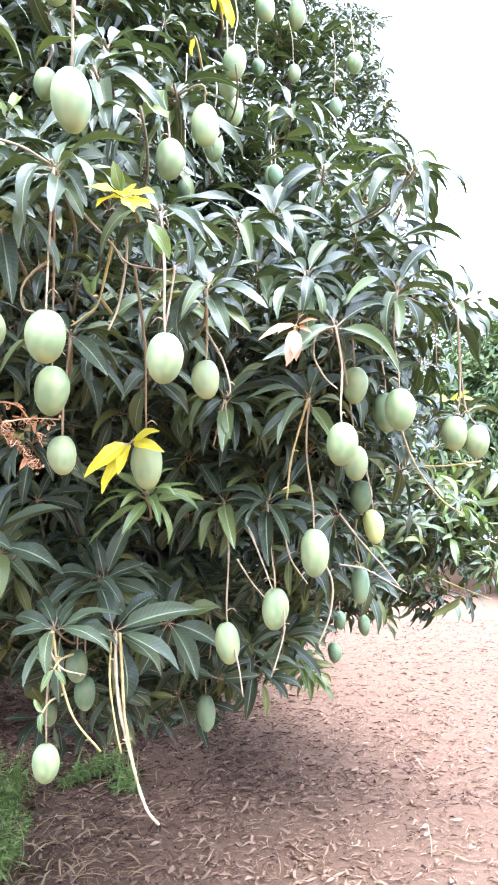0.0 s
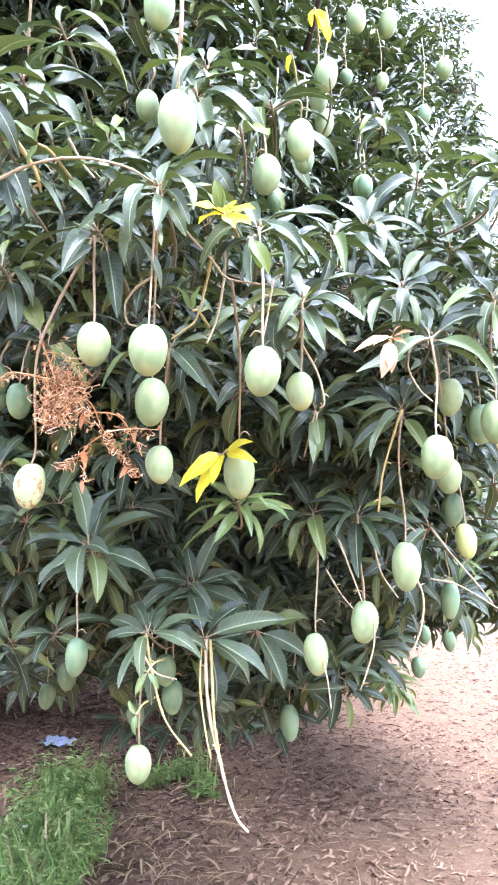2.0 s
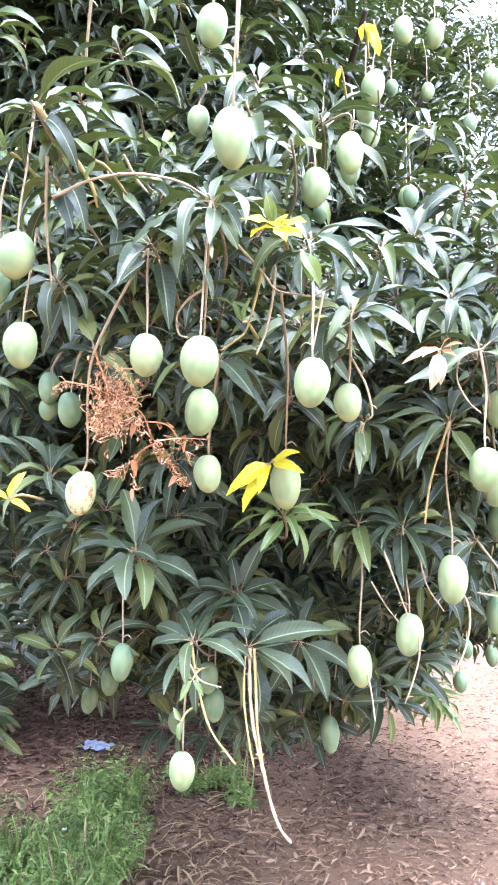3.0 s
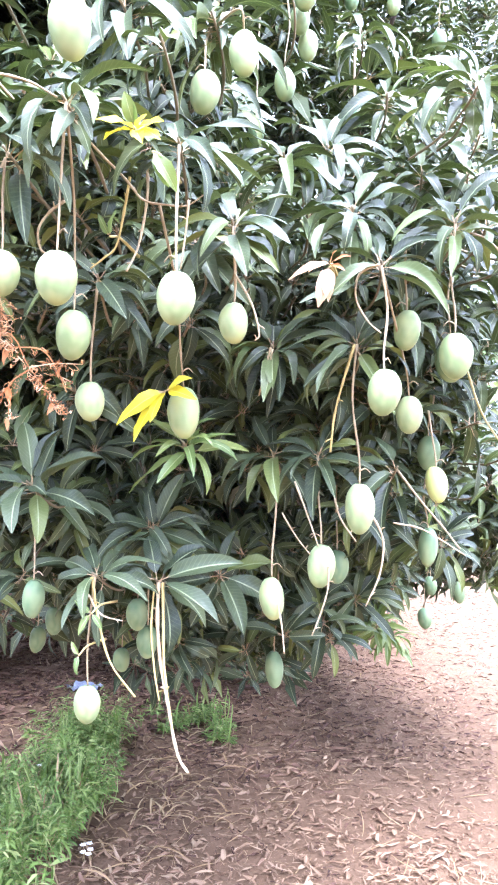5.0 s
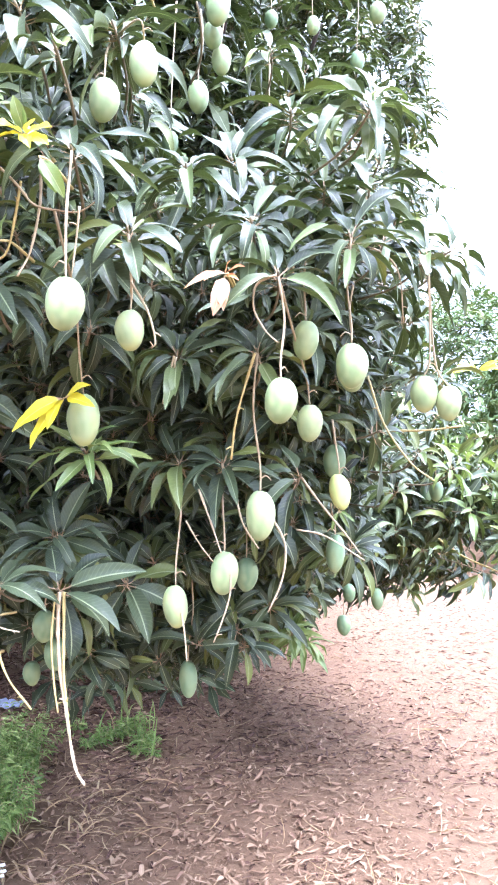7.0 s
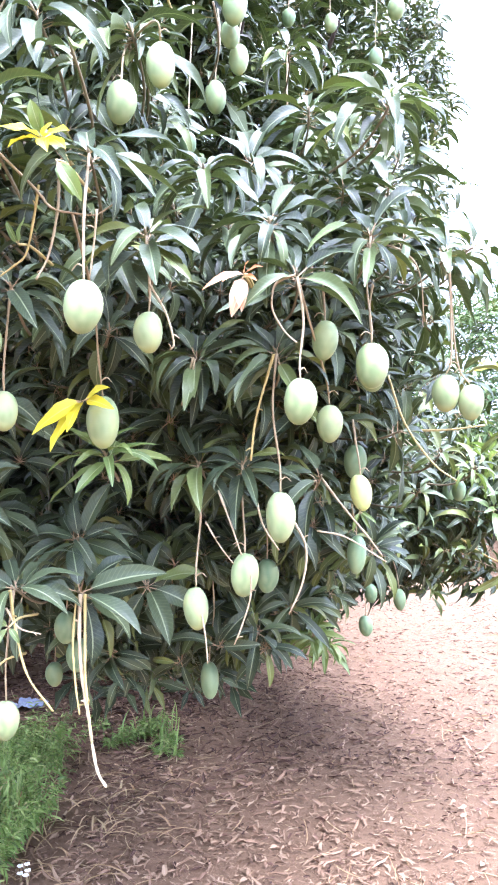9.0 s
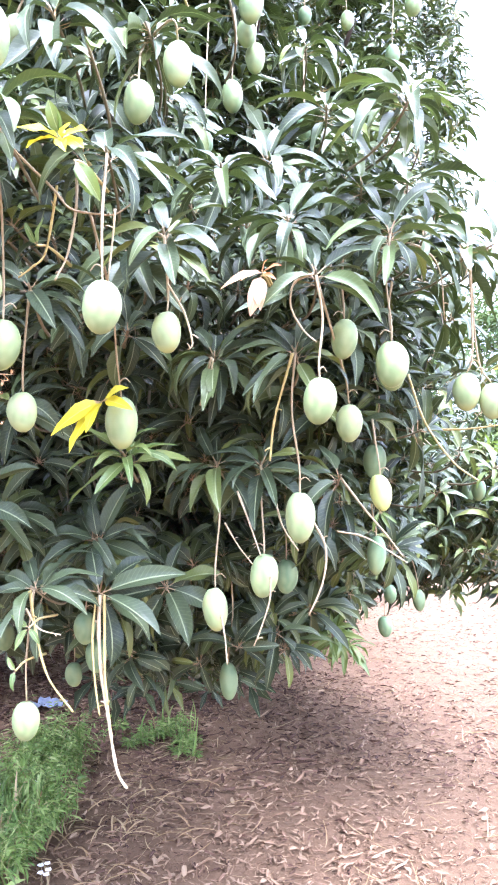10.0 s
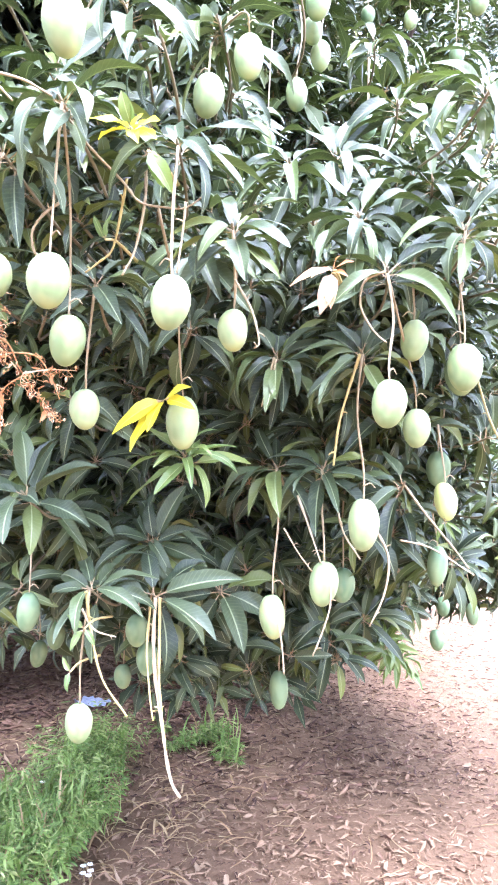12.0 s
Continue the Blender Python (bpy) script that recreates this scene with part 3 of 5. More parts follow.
mango((-0.027, 1.338, 1.820), 0.073, 0.052, FRUIT, (-0.019, 1.291, 1.977), (-0.023, 1.329, 1.894))
mango((-0.168, 1.492, 1.687), 0.105, 0.064, FRUIT, (-0.145, 1.275, 2.017), (-0.160, 1.445, 1.796), (-0.148, 1.380, 1.902))
mango((0.166, 1.611, 1.503), 0.104, 0.061, FRUIT, (0.164, 1.575, 1.831))
mango((-0.030, 1.700, 1.308), 0.094, 0.056, FRUIT, (-0.038, 1.743, 1.623))
mango((0.078, 1.695, 1.381), 0.094, 0.060, FRUIT, (0.064, 1.736, 1.620))
mango((-0.383, 1.552, 1.098), 0.079, 0.054, FRUIT, (-0.370, 1.544, 1.360), (-0.379, 1.538, 1.222))
mango((0.353, 1.570, 1.797), 0.093, 0.065, FRUIT, (0.355, 1.540, 2.048))
mango((0.352, 1.780, 1.830), 0.096, 0.066, FRUIT_DEEP, (0.360, 1.800, 2.048))
mango((0.223, 1.466, 1.713), 0.088, 0.061, FRUIT, (0.218, 1.465, 1.950))
mango((0.264, 1.661, 1.697), 0.081, 0.057, FRUIT, (0.218, 1.465, 1.950))
mango((0.262, 1.570, 1.852), 0.082, 0.055, FRUIT, (0.262, 1.591, 2.036))
mango((0.512, 1.792, 1.776), 0.085, 0.060, FRUIT, (0.521, 1.725, 2.069), (0.526, 1.772, 1.864))
mango((0.568, 1.801, 1.756), 0.082, 0.058, FRUIT, (0.521, 1.725, 2.069), (0.537, 1.782, 1.853))
mango((0.306, 2.007, 1.645), 0.090, 0.062, FRUIT_DEEP, (0.313, 1.994, 1.856))
mango((0.321, 1.878, 1.561), 0.088, 0.052, FRUIT_YELLOW, (0.305, 1.881, 1.735))
mango((0.303, 2.119, 1.406), 0.104, 0.054, FRUIT_DEEP, (0.299, 2.104, 1.587))
mango((0.068, 2.080, 1.350), 0.092, 0.060, FRUIT_DEEP, (0.070, 2.100, 1.620))
mango((0.093, 2.400, 2.785), 0.080, 0.056, FRUIT_DEEP, (0.093, 2.410, 3.020))
mango((-0.193, 2.200, 2.648), 0.075, 0.052, FRUIT_DEEP, (-0.190, 2.240, 3.150))
# fruit deeper in and at the far skirt
mango((0.299, 3.661, 1.000), 0.100, 0.068, FRUIT_DEEP, (0.319, 3.661, 1.220))
mango((0.327, 3.586, 1.159), 0.090, 0.060, FRUIT_DEEP, (0.327, 3.606, 1.359))
mango((0.464, 3.848, 1.105), 0.110, 0.066, FRUIT_DEEP, (0.434, 3.848, 1.305))
mango((-0.177, 2.467, 0.989), 0.118, 0.062, FRUIT_DEEP, (-0.157, 2.417, 1.309))
mango((-0.459, 2.076, 1.129), 0.095, 0.058, FRUIT_DEEP, (-0.450, 2.090, 1.341))
mango((-0.459, 1.997, 1.214), 0.088, 0.060, FRUIT_DEEP, (-0.450, 2.020, 1.400))
mango((-0.664, 2.379, 1.008), 0.080, 0.056, FRUIT_DEEP, (-0.664, 2.390, 1.230))
mango((-0.031, 1.400, 2.355), 0.094, 0.056, FRUIT, (-0.118, 1.459, 2.454), (-0.033, 1.369, 2.424))
mango((-0.093, 2.142, 2.754), 0.100, 0.066, FRUIT, (-0.093, 2.162, 3.054))
mango((-0.031, 2.185, 2.896), 0.098, 0.062, FRUIT, (-0.031, 2.205, 3.146))
mango((-0.046, 2.125, 2.936), 0.082, 0.060, FRUIT, (-0.046, 2.145, 3.186))
mango((-0.017, 2.054, 2.969), 0.115, 0.072, FRUIT, (-0.017, 2.074, 3.219))
mango((-0.098, 1.369, 2.269), 0.085, 0.058, FRUIT, (-0.118, 1.459, 2.454))
mango((0.755, 3.770, 1.639), 0.105, 0.070, FRUIT_DEEP, (0.755, 3.790, 1.889))
mango((0.834, 4.377, 1.459), 0.110, 0.070, FRUIT_DEEP, (0.814, 4.397, 1.709))
mango((0.733, 4.034, 1.640), 0.105, 0.065, FRUIT_DEEP, (0.713, 4.054, 1.890))
mango((0.669, 4.247, 1.517), 0.100, 0.065, FRUIT_DEEP, (0.649, 4.267, 1.817))
mango((0.185, 3.427, 3.898), 0.100, 0.070, FRUIT, (0.165, 3.427, 4.198))
mango((0.399, 3.571, 3.789), 0.105, 0.076, FRUIT_DEEP, (0.399, 3.571, 4.230))
mango((0.074, 2.320, 3.365), 0.110, 0.070, FRUIT, (0.074, 2.320, 3.615))
mango((0.187, 2.491, 3.472), 0.110, 0.070, FRUIT, (0.187, 2.491, 3.722))
mango((0.500, 3.494, 3.982), 0.115, 0.085, FRUIT, (0.490, 3.500, 4.250))
mango((0.013, 3.138, 3.735), 0.085, 0.066, FRUIT_DEEP, (0.020, 3.150, 4.000))
mango((0.078, 2.507, 2.841), 0.085, 0.058, FRUIT, (0.078, 2.507, 3.141))
mango((-0.336, 1.111, 1.855), 0.072, 0.056, FRUIT, (-0.348, 1.127, 2.057))
mango((-0.504, 1.255, 1.643), 0.083, 0.055, FRUIT_SCAB, (-0.344, 1.128, 2.058), (-0.490, 1.241, 1.715), (-0.471, 1.187, 1.847), (-0.430, 1.158, 1.928))
mango((-0.565, 1.640, 1.293), 0.088, 0.052, FRUIT_DEEP, (-0.575, 1.660, 1.493))
mango((-0.889, 2.340, 1.127), 0.094, 0.060, FRUIT_DEEP, (-0.885, 2.350, 1.340))
mango((-0.993, 2.421, 1.048), 0.092, 0.056, FRUIT_DEEP, (-0.985, 2.430, 1.300))
mango((-0.722, 1.504, 1.907), 0.075, 0.050, FRUIT_DEEP, (-0.702, 1.524, 2.027))
mango((-0.735, 1.530, 1.864), 0.055, 0.045, FRUIT_DEEP, (-0.715, 1.550, 2.024))
mango((-0.648, 1.466, 1.847), 0.080, 0.055, FRUIT_DEEP, (-0.638, 1.486, 1.997))
mango((-0.536, 1.029, 2.005), 0.080, 0.062, FRUIT, (-0.536, 1.049, 2.305))
mango((-0.559, 1.104, 1.879), 0.083, 0.058, FRUIT, (-0.559, 1.124, 2.129))
mango((-0.282, 1.232, 2.549), 0.088, 0.060, FRUIT, (-0.312, 1.232, 2.749))
mango((-0.345, 1.360, 2.439), 0.066, 0.050, FRUIT, (-0.340, 1.370, 2.540))
mango((-0.618, 1.100, 1.991), 0.080, 0.058, FRUIT_DEEP, (-0.600, 1.110, 2.260))
# shoots with their whorls of leaves
shoot((-0.272, 1.640, 1.344), (0.10, -0.80, 0.25), 10, 0.172, LEAF, spread=(70, 108), forms=FLAT)
shoot((0.095, 1.652, 2.281), (0.05, -0.80, 0.48), 18, 0.175, LEAF, spread=(60, 108))
shoot((0.355, 1.540, 2.048), (0.10, -0.80, 0.48), 20, 0.169, LEAF, spread=(68, 114))
shoot((0.164, 1.575, 1.831), (0.00, -0.80, 0.48), 20, 0.169, LEAF, spread=(68, 114))
shoot((0.064, 1.736, 1.620), (0.10, -0.80, 0.48), 15, 0.162, LEAF, spread=(68, 114))
shoot((-0.038, 1.743, 1.623), (-0.10, -0.80, 0.48), 16, 0.152, LEAF, spread=(68, 114))
shoot((-0.023, 1.647, 1.846), (0.00, -0.80, 0.48), 18, 0.149, LEAF, spread=(68, 114))
shoot((-0.474, 1.451, 1.544), (-0.10, -0.80, 0.50), 13, 0.168, LEAF, spread=(50, 100), forms=FLAT)
shoot((-0.235, 1.106, 2.115), (-0.10, -0.80, 0.48), 21, 0.149, LEAF, spread=(68, 114))
shoot((0.025, 1.516, 2.203), (0.10, -0.80, 0.48), 19, 0.149, LEAF, spread=(68, 114))
shoot((0.218, 1.465, 1.950), (0.10, -0.80, 0.48), 19, 0.159, LEAF, spread=(68, 114))
shoot((-0.265, 1.297, 1.902), (0.20, -0.70, 0.30), 14, 0.149, LEAF, spread=(68, 114))
shoot((-0.179, 1.539, 1.627), (0.00, -0.80, 0.48), 15, 0.138, LEAF_YOUNG, spread=(45, 105))
shoot((0.232, 1.805, 1.593), (0.30, -0.80, 0.48), 15, 0.162, LEAF, spread=(68, 114))
shoot((0.399, 1.497, 2.296), (0.50, -0.80, 0.48), 19, 0.159, LEAF, spread=(68, 114))
shoot((0.521, 1.725, 2.069), (0.60, -0.80, 0.48), 16, 0.159, LEAF, spread=(68, 114))
shoot((-0.084, 1.198, 2.078), (0.10, -0.80, 0.48), 19, 0.149, LEAF, spread=(68, 114))
shoot((-0.321, 1.748, 1.451), (0.00, -0.90, 0.20), 11, 0.141, LEAF, spread=(60, 110), forms=FLAT)
shoot((-0.188, 1.843, 1.340), (0.20, -0.80, 0.20), 11, 0.152, LEAF, spread=(60, 110), forms=FLAT)
shoot((-0.370, 1.544, 1.360), (-0.20, -0.80, 0.48), 15, 0.162, LEAF, spread=(68, 114))
shoot((-0.019, 1.291, 1.977), (0.10, -0.80, 0.48), 19, 0.149, LEAF, spread=(68, 114))
shoot((0.165, 1.477, 2.063), (0.00, -0.80, 0.48), 19, 0.159, LEAF, spread=(68, 114))
shoot((-0.118, 1.459, 2.454), (0.10, -0.80, 0.48), 17, 0.139, LEAF, spread=(68, 114))
shoot((-0.346, 1.128, 2.058), (-0.20, -0.80, 0.48), 14, 0.158, LEAF, spread=(68, 114))
shoot((-0.115, 1.191, 2.253), (0.00, -0.80, 0.48), 13, 0.136, LEAF, spread=(68, 114))
shoot((-0.490, 1.042, 2.148), (-0.30, -0.80, 0.48), 14, 0.169, LEAF, spread=(68, 114))
shoot((-0.501, 1.268, 1.914), (-0.20, -0.80, 0.30), 12, 0.169, LEAF, spread=(68, 114))
shoot((0.412, 1.901, 1.706), (0.40, -0.60, 0.10), 9, 0.170, LEAF, spread=(60, 130))
shoot((0.940, 3.896, 1.546), (0.60, -0.60, 0.10), 11, 0.200, LEAF_YOUNG, spread=(50, 120))
shoot((1.104, 4.061, 1.667), (0.60, -0.50, 0.30), 11, 0.200, LEAF_YOUNG)
shoot((1.002, 3.871, 1.230), (0.60, -0.40, -0.30), 8, 0.180, LEAF, spread=(40, 110))
shoot((-0.207, 2.436, 1.157), (0.05, -0.60, -0.05), 14, 0.165, LEAF, spread=(55, 125))
shoot((-0.099, 2.550, 1.159), (0.05, -0.60, -0.05), 14, 0.165, LEAF, spread=(55, 125))
shoot((0.011, 2.660, 1.172), (0.05, -0.60, -0.05), 14, 0.165, LEAF, spread=(55, 125))
shoot((0.111, 2.766, 1.198), (0.05, -0.60, -0.05), 14, 0.165, LEAF, spread=(55, 125))
shoot((-0.035, 2.458, 1.188), (0.05, -0.60, -0.05), 14, 0.165, LEAF, spread=(55, 125))
shoot((0.073, 2.565, 1.201), (0.05, -0.60, -0.05), 14, 0.165, LEAF, spread=(55, 125))
shoot((-0.684, 1.782, 1.317), (0.05, -0.50, -0.35), 12, 0.144, LEAF, spread=(45, 125))
shoot((-0.824, 1.821, 1.278), (0.05, -0.50, -0.35), 12, 0.144, LEAF, spread=(45, 125))
shoot((-0.922, 2.093, 1.162), (0.05, -0.50, -0.35), 12, 0.125, LEAF, spread=(45, 125))
shoot((0.111, 3.077, 1.056), (0.20, -0.80, 0.48), 22, 0.130, LEAF_YOUNG, spread=(30, 115))
shoot((0.023, 2.973, 1.101), (0.10, -0.80, 0.48), 18, 0.130, LEAF_YOUNG, spread=(30, 115))
shoot((-0.212, 1.246, 2.374), (-0.10, -0.80, 0.48), 18, 0.169, LEAF, spread=(66, 114))
shoot((-0.090, 1.391, 2.431), (-0.05, -0.80, 0.48), 18, 0.169, LEAF, spread=(66, 114))
shoot((0.016, 1.642, 2.651), (0.00, -0.80, 0.48), 18, 0.169, LEAF, spread=(66, 114))
shoot((0.146, 1.965, 2.754), (0.04, -0.80, 0.48), 18, 0.169, LEAF, spread=(66, 114))
shoot((0.398, 1.810, 2.269), (0.10, -0.80, 0.48), 18, 0.169, LEAF, spread=(66, 114))
shoot((-0.469, 1.075, 2.311), (-0.11, -0.80, 0.48), 18, 0.169, LEAF, spread=(66, 114))
shoot((-0.429, 1.127, 2.444), (-0.08, -0.80, 0.48), 9, 0.150, LEAF, spread=(66, 114))
shoot((-0.211, 1.311, 2.477), (0.00, -0.80, 0.48), 18, 0.169, LEAF, spread=(66, 114))
shoot((-0.575, 1.236, 2.050), (-0.12, -0.80, 0.48), 18, 0.169, LEAF, spread=(66, 114))
shoot((0.059, 1.601, 2.115), (0.08, -0.80, 0.48), 18, 0.169, LEAF, spread=(66, 114))
shoot((0.220, 1.727, 2.429), (0.12, -0.80, 0.48), 18, 0.169, LEAF, spread=(66, 114))
shoot((-0.134, 1.458, 2.020), (0.03, -0.80, 0.48), 18, 0.169, LEAF, spread=(66, 114))
shoot((-0.345, 1.771, 1.455), (-0.08, -0.80, 0.48), 18, 0.172, LEAF, spread=(66, 114))
shoot((-0.430, 1.540, 1.746), (-0.13, -0.80, 0.48), 18, 0.150, LEAF, spread=(66, 114))
shoot((-0.027, 1.682, 1.856), (-0.01, -0.80, 0.48), 18, 0.169, LEAF, spread=(66, 114))
shoot((-0.474, 0.950, 2.206), (-0.20, -0.70, 0.55), 15, 0.150, LEAF, spread=(66, 112))
shoot((0.395, 1.600, 2.363), (0.10, -0.75, 0.55), 13, 0.165, LEAF_OLIVE, spread=(66, 112))
shoot((0.295, 1.750, 2.250), (0.10, -0.75, 0.50), 15, 0.165, LEAF, spread=(66, 112))
shoot((0.214, 1.800, 2.267), (-0.10, -0.75, 0.50), 9, 0.160, LEAF_OLIVE, spread=(66, 112))
shoot((0.426, 1.700, 2.099), (0.30, -0.75, 0.50), 15, 0.160, LEAF, spread=(66, 112))
shoot((0.431, 1.900, 2.400), (0.30, -0.70, 0.50), 15, 0.165, LEAF, spread=(66, 112))
shoot((0.469, 1.950, 2.256), (0.35, -0.70, 0.50), 15, 0.165, LEAF, spread=(66, 112))
shoot((-0.019, 2.450, 1.139), (0.05, -0.60, -0.15), 13, 0.165, LEAF, spread=(55, 120))
shoot((0.000, 2.480, 1.085), (0.05, -0.60, -0.15), 13, 0.160, LEAF, spread=(55, 120))
shoot((0.135, 2.700, 1.100), (0.20, -0.65, 0.65), 20, 0.115, LEAF_YOUNG, spread=(40, 115))
shoot((0.171, 2.850, 1.041), (0.30, -0.60, 0.65), 19, 0.125, LEAF_YOUNG, spread=(40, 115))
shoot((-0.124, 2.350, 1.110), (-0.05, -0.60, -0.15), 13, 0.160, LEAF, spread=(55, 120))
shoot((-0.261, 2.400, 1.050), (-0.05, -0.60, -0.15), 12, 0.150, LEAF, spread=(55, 120))
shoot((0.535, 2.200, 1.683), (0.30, -0.60, 0.45), 10, 0.110, LEAF_OLIVE, spread=(55, 115))
shoot((0.650, 2.400, 1.649), (0.35, -0.60, 0.40), 10, 0.110, LEAF_YOUNG, spread=(55, 115))
shoot((0.478, 2.300, 1.579), (0.30, -0.60, 0.40), 10, 0.120, LEAF_OLIVE, spread=(55, 115))
# bare fruit stalks, hanging or arched
bare_stalk((-0.253, 1.148, 1.978), (-0.278, 1.146, 1.961), (-0.298, 1.148, 1.935), (-0.298, 1.159, 1.906), (-0.283, 1.167, 1.900), 0.0024, STALK)
bare_stalk((-0.228, 1.099, 2.095), (-0.201, 1.129, 2.055), (-0.159, 1.163, 2.011), (-0.136, 1.180, 1.983), (-0.100, 1.191, 1.976), (-0.069, 1.198, 1.975), (-0.036, 1.196, 1.992), 0.0022, STALK)
bare_stalk((-0.150, 1.228, 2.070), (-0.148, 1.227, 2.008), (-0.160, 1.225, 1.928), (-0.173, 1.209, 1.879), 0.0030, STALK)
bare_stalk((-0.159, 1.180, 2.023), (-0.174, 1.196, 1.976), (-0.193, 1.211, 1.924), (-0.214, 1.211, 1.905), (-0.237, 1.209, 1.888), 0.0024, STALK_YELLOW)
bare_stalk((-0.053, 1.160, 1.966), (-0.062, 1.175, 1.925), (-0.075, 1.191, 1.870), 0.0020, STALK)
bare_stalk((-0.021, 1.317, 1.901), (0.005, 1.334, 1.852), (0.016, 1.347, 1.802), (0.008, 1.348, 1.790), 0.0022, STALK)
bare_stalk((-0.021, 1.622, 1.841), (-0.032, 1.629, 1.802), (-0.049, 1.637, 1.740), 0.0028, STALK)
bare_stalk((-0.017, 1.623, 1.838), (-0.027, 1.632, 1.789), (-0.035, 1.638, 1.746), 0.0024, STALK)
bare_stalk((0.162, 1.551, 1.824), (0.141, 1.563, 1.761), (0.121, 1.572, 1.691), (0.111, 1.579, 1.614), 0.0032, STALK_YELLOW)
bare_stalk((0.023, 1.678, 1.560), (0.047, 1.680, 1.497), (0.074, 1.678, 1.423), 0.0026, STALK)
bare_stalk((0.098, 1.701, 1.565), (0.115, 1.702, 1.489), (0.151, 1.699, 1.433), 0.0024, STALK)
bare_stalk((0.098, 1.656, 1.382), (0.097, 1.651, 1.336), (0.082, 1.643, 1.284), (0.067, 1.636, 1.245), 0.0024, STALK)
bare_stalk((-0.012, 1.680, 1.297), (-0.002, 1.674, 1.251), (0.005, 1.665, 1.200), 0.0022, STALK)
bare_stalk((0.182, 1.724, 1.492), (0.206, 1.725, 1.438), (0.199, 1.720, 1.366), (0.170, 1.710, 1.298), 0.0028, STALK)
bare_stalk((-0.264, 1.630, 1.341), (-0.258, 1.615, 1.256), (-0.243, 1.600, 1.175), (-0.218, 1.575, 1.110), (-0.192, 1.540, 1.055), (-0.168, 1.508, 1.024), (-0.142, 1.484, 1.009), 0.0042, STALK)
bare_stalk((-0.254, 1.630, 1.340), (-0.244, 1.612, 1.256), (-0.235, 1.596, 1.180), (-0.215, 1.572, 1.108), (-0.196, 1.545, 1.066), 0.0036, STALK_YELLOW)
bare_stalk((-0.272, 1.628, 1.337), (-0.270, 1.610, 1.245), (-0.252, 1.590, 1.160), (-0.236, 1.575, 1.110), 0.0028, STALK_YELLOW)
bare_stalk((-0.362, 1.512, 1.359), (-0.344, 1.507, 1.282), (-0.313, 1.501, 1.198), (-0.258, 1.500, 1.134), 0.0034, STALK_YELLOW)
bare_stalk((-0.366, 1.506, 1.325), (-0.339, 1.509, 1.287), (-0.297, 1.520, 1.274), 0.0024, STALK)
bare_stalk((0.218, 1.435, 1.942), (0.181, 1.442, 1.928), (0.173, 1.453, 1.888), (0.193, 1.463, 1.847), (0.218, 1.467, 1.822), 0.0026, STALK)
bare_stalk((0.233, 1.827, 1.593), (0.284, 1.825, 1.524), (0.334, 1.819, 1.463), (0.368, 1.812, 1.417), 0.0030, STALK)
bare_stalk((0.226, 1.778, 1.473), (0.290, 1.773, 1.459), (0.376, 1.760, 1.407), 0.0022, STALK)
bare_stalk((0.390, 1.867, 1.836), (0.427, 1.885, 1.723), (0.489, 1.890, 1.629), (0.541, 1.888, 1.587), 0.0030, STALK_YELLOW)
bare_stalk((0.440, 2.015, 1.723), (0.529, 2.009, 1.721), (0.625, 1.995, 1.729), 0.0034, STALK_YELLOW)
bare_stalk((0.364, 1.668, 2.087), (0.425, 1.676, 2.062), (0.457, 1.690, 2.016), (0.465, 1.719, 1.920), 0.0026, STALK)
bare_stalk((-0.470, 0.944, 2.209), (-0.444, 0.988, 2.170), (-0.416, 1.034, 2.123), (-0.411, 1.056, 2.091), 0.0042, STALK_YELLOW)
bare_stalk((-0.451, 0.981, 2.072), (-0.395, 0.993, 2.103), (-0.331, 1.014, 2.119), (-0.268, 1.042, 2.115), (-0.227, 1.066, 2.097), 0.0028, STALK)
bare_stalk((-0.470, 0.988, 2.148), (-0.488, 1.033, 2.056), (-0.493, 1.076, 1.961), 0.0026, STALK)
bare_stalk((-0.415, 1.150, 2.243), (-0.399, 1.179, 2.210), (-0.383, 1.197, 2.191), 0.0030, STALK)
bare_stalk((-0.440, 1.042, 2.527), (-0.463, 1.080, 2.477), (-0.479, 1.108, 2.435), (-0.491, 1.132, 2.399), 0.0030, STALK)
bare_stalk((-0.004, 1.676, 1.492), (0.027, 1.677, 1.442), (0.057, 1.676, 1.405), 0.0020, STALK)
bare_stalk((0.777, 3.926, 1.403), (0.898, 3.899, 1.315), (1.108, 3.845, 1.224), 0.0060, STALK_YELLOW)
# tufts of single leaves that stand out by their colour
tuft((-0.193, 1.461, 1.727), LEAF_YELLOW, 0.27, (-0.266, 1.398, 1.651), (-0.237, 1.410, 1.622), (-0.208, 1.414, 1.658), (-0.121, 1.428, 1.700), (-0.127, 1.421, 1.739))
tuft((-0.125, 1.122, 2.064), LEAF_YELLOW, 0.42, (-0.176, 1.070, 2.058), (-0.163, 1.088, 2.034), (-0.108, 1.096, 2.026), (-0.074, 1.100, 2.058), (-0.083, 1.106, 2.034), (-0.105, 1.110, 2.082))
tuft((-0.134, 1.136, 2.078), LEAF_YOUNG, 0.42, (-0.144, 1.110, 2.121), (-0.131, 1.119, 2.112))
tuft((-0.079, 1.073, 2.001), LEAF_YOUNG, 0.34, (-0.055, 1.101, 1.950), (-0.063, 1.096, 1.957))
tuft((0.001, 1.369, 2.626), LEAF_YELLOW, 0.40, (0.012, 1.395, 2.596), (0.022, 1.412, 2.575), (-0.008, 1.390, 2.600))
tuft((-0.052, 1.413, 2.564), LEAF_YELLOW, 0.40, (-0.057, 1.436, 2.534))
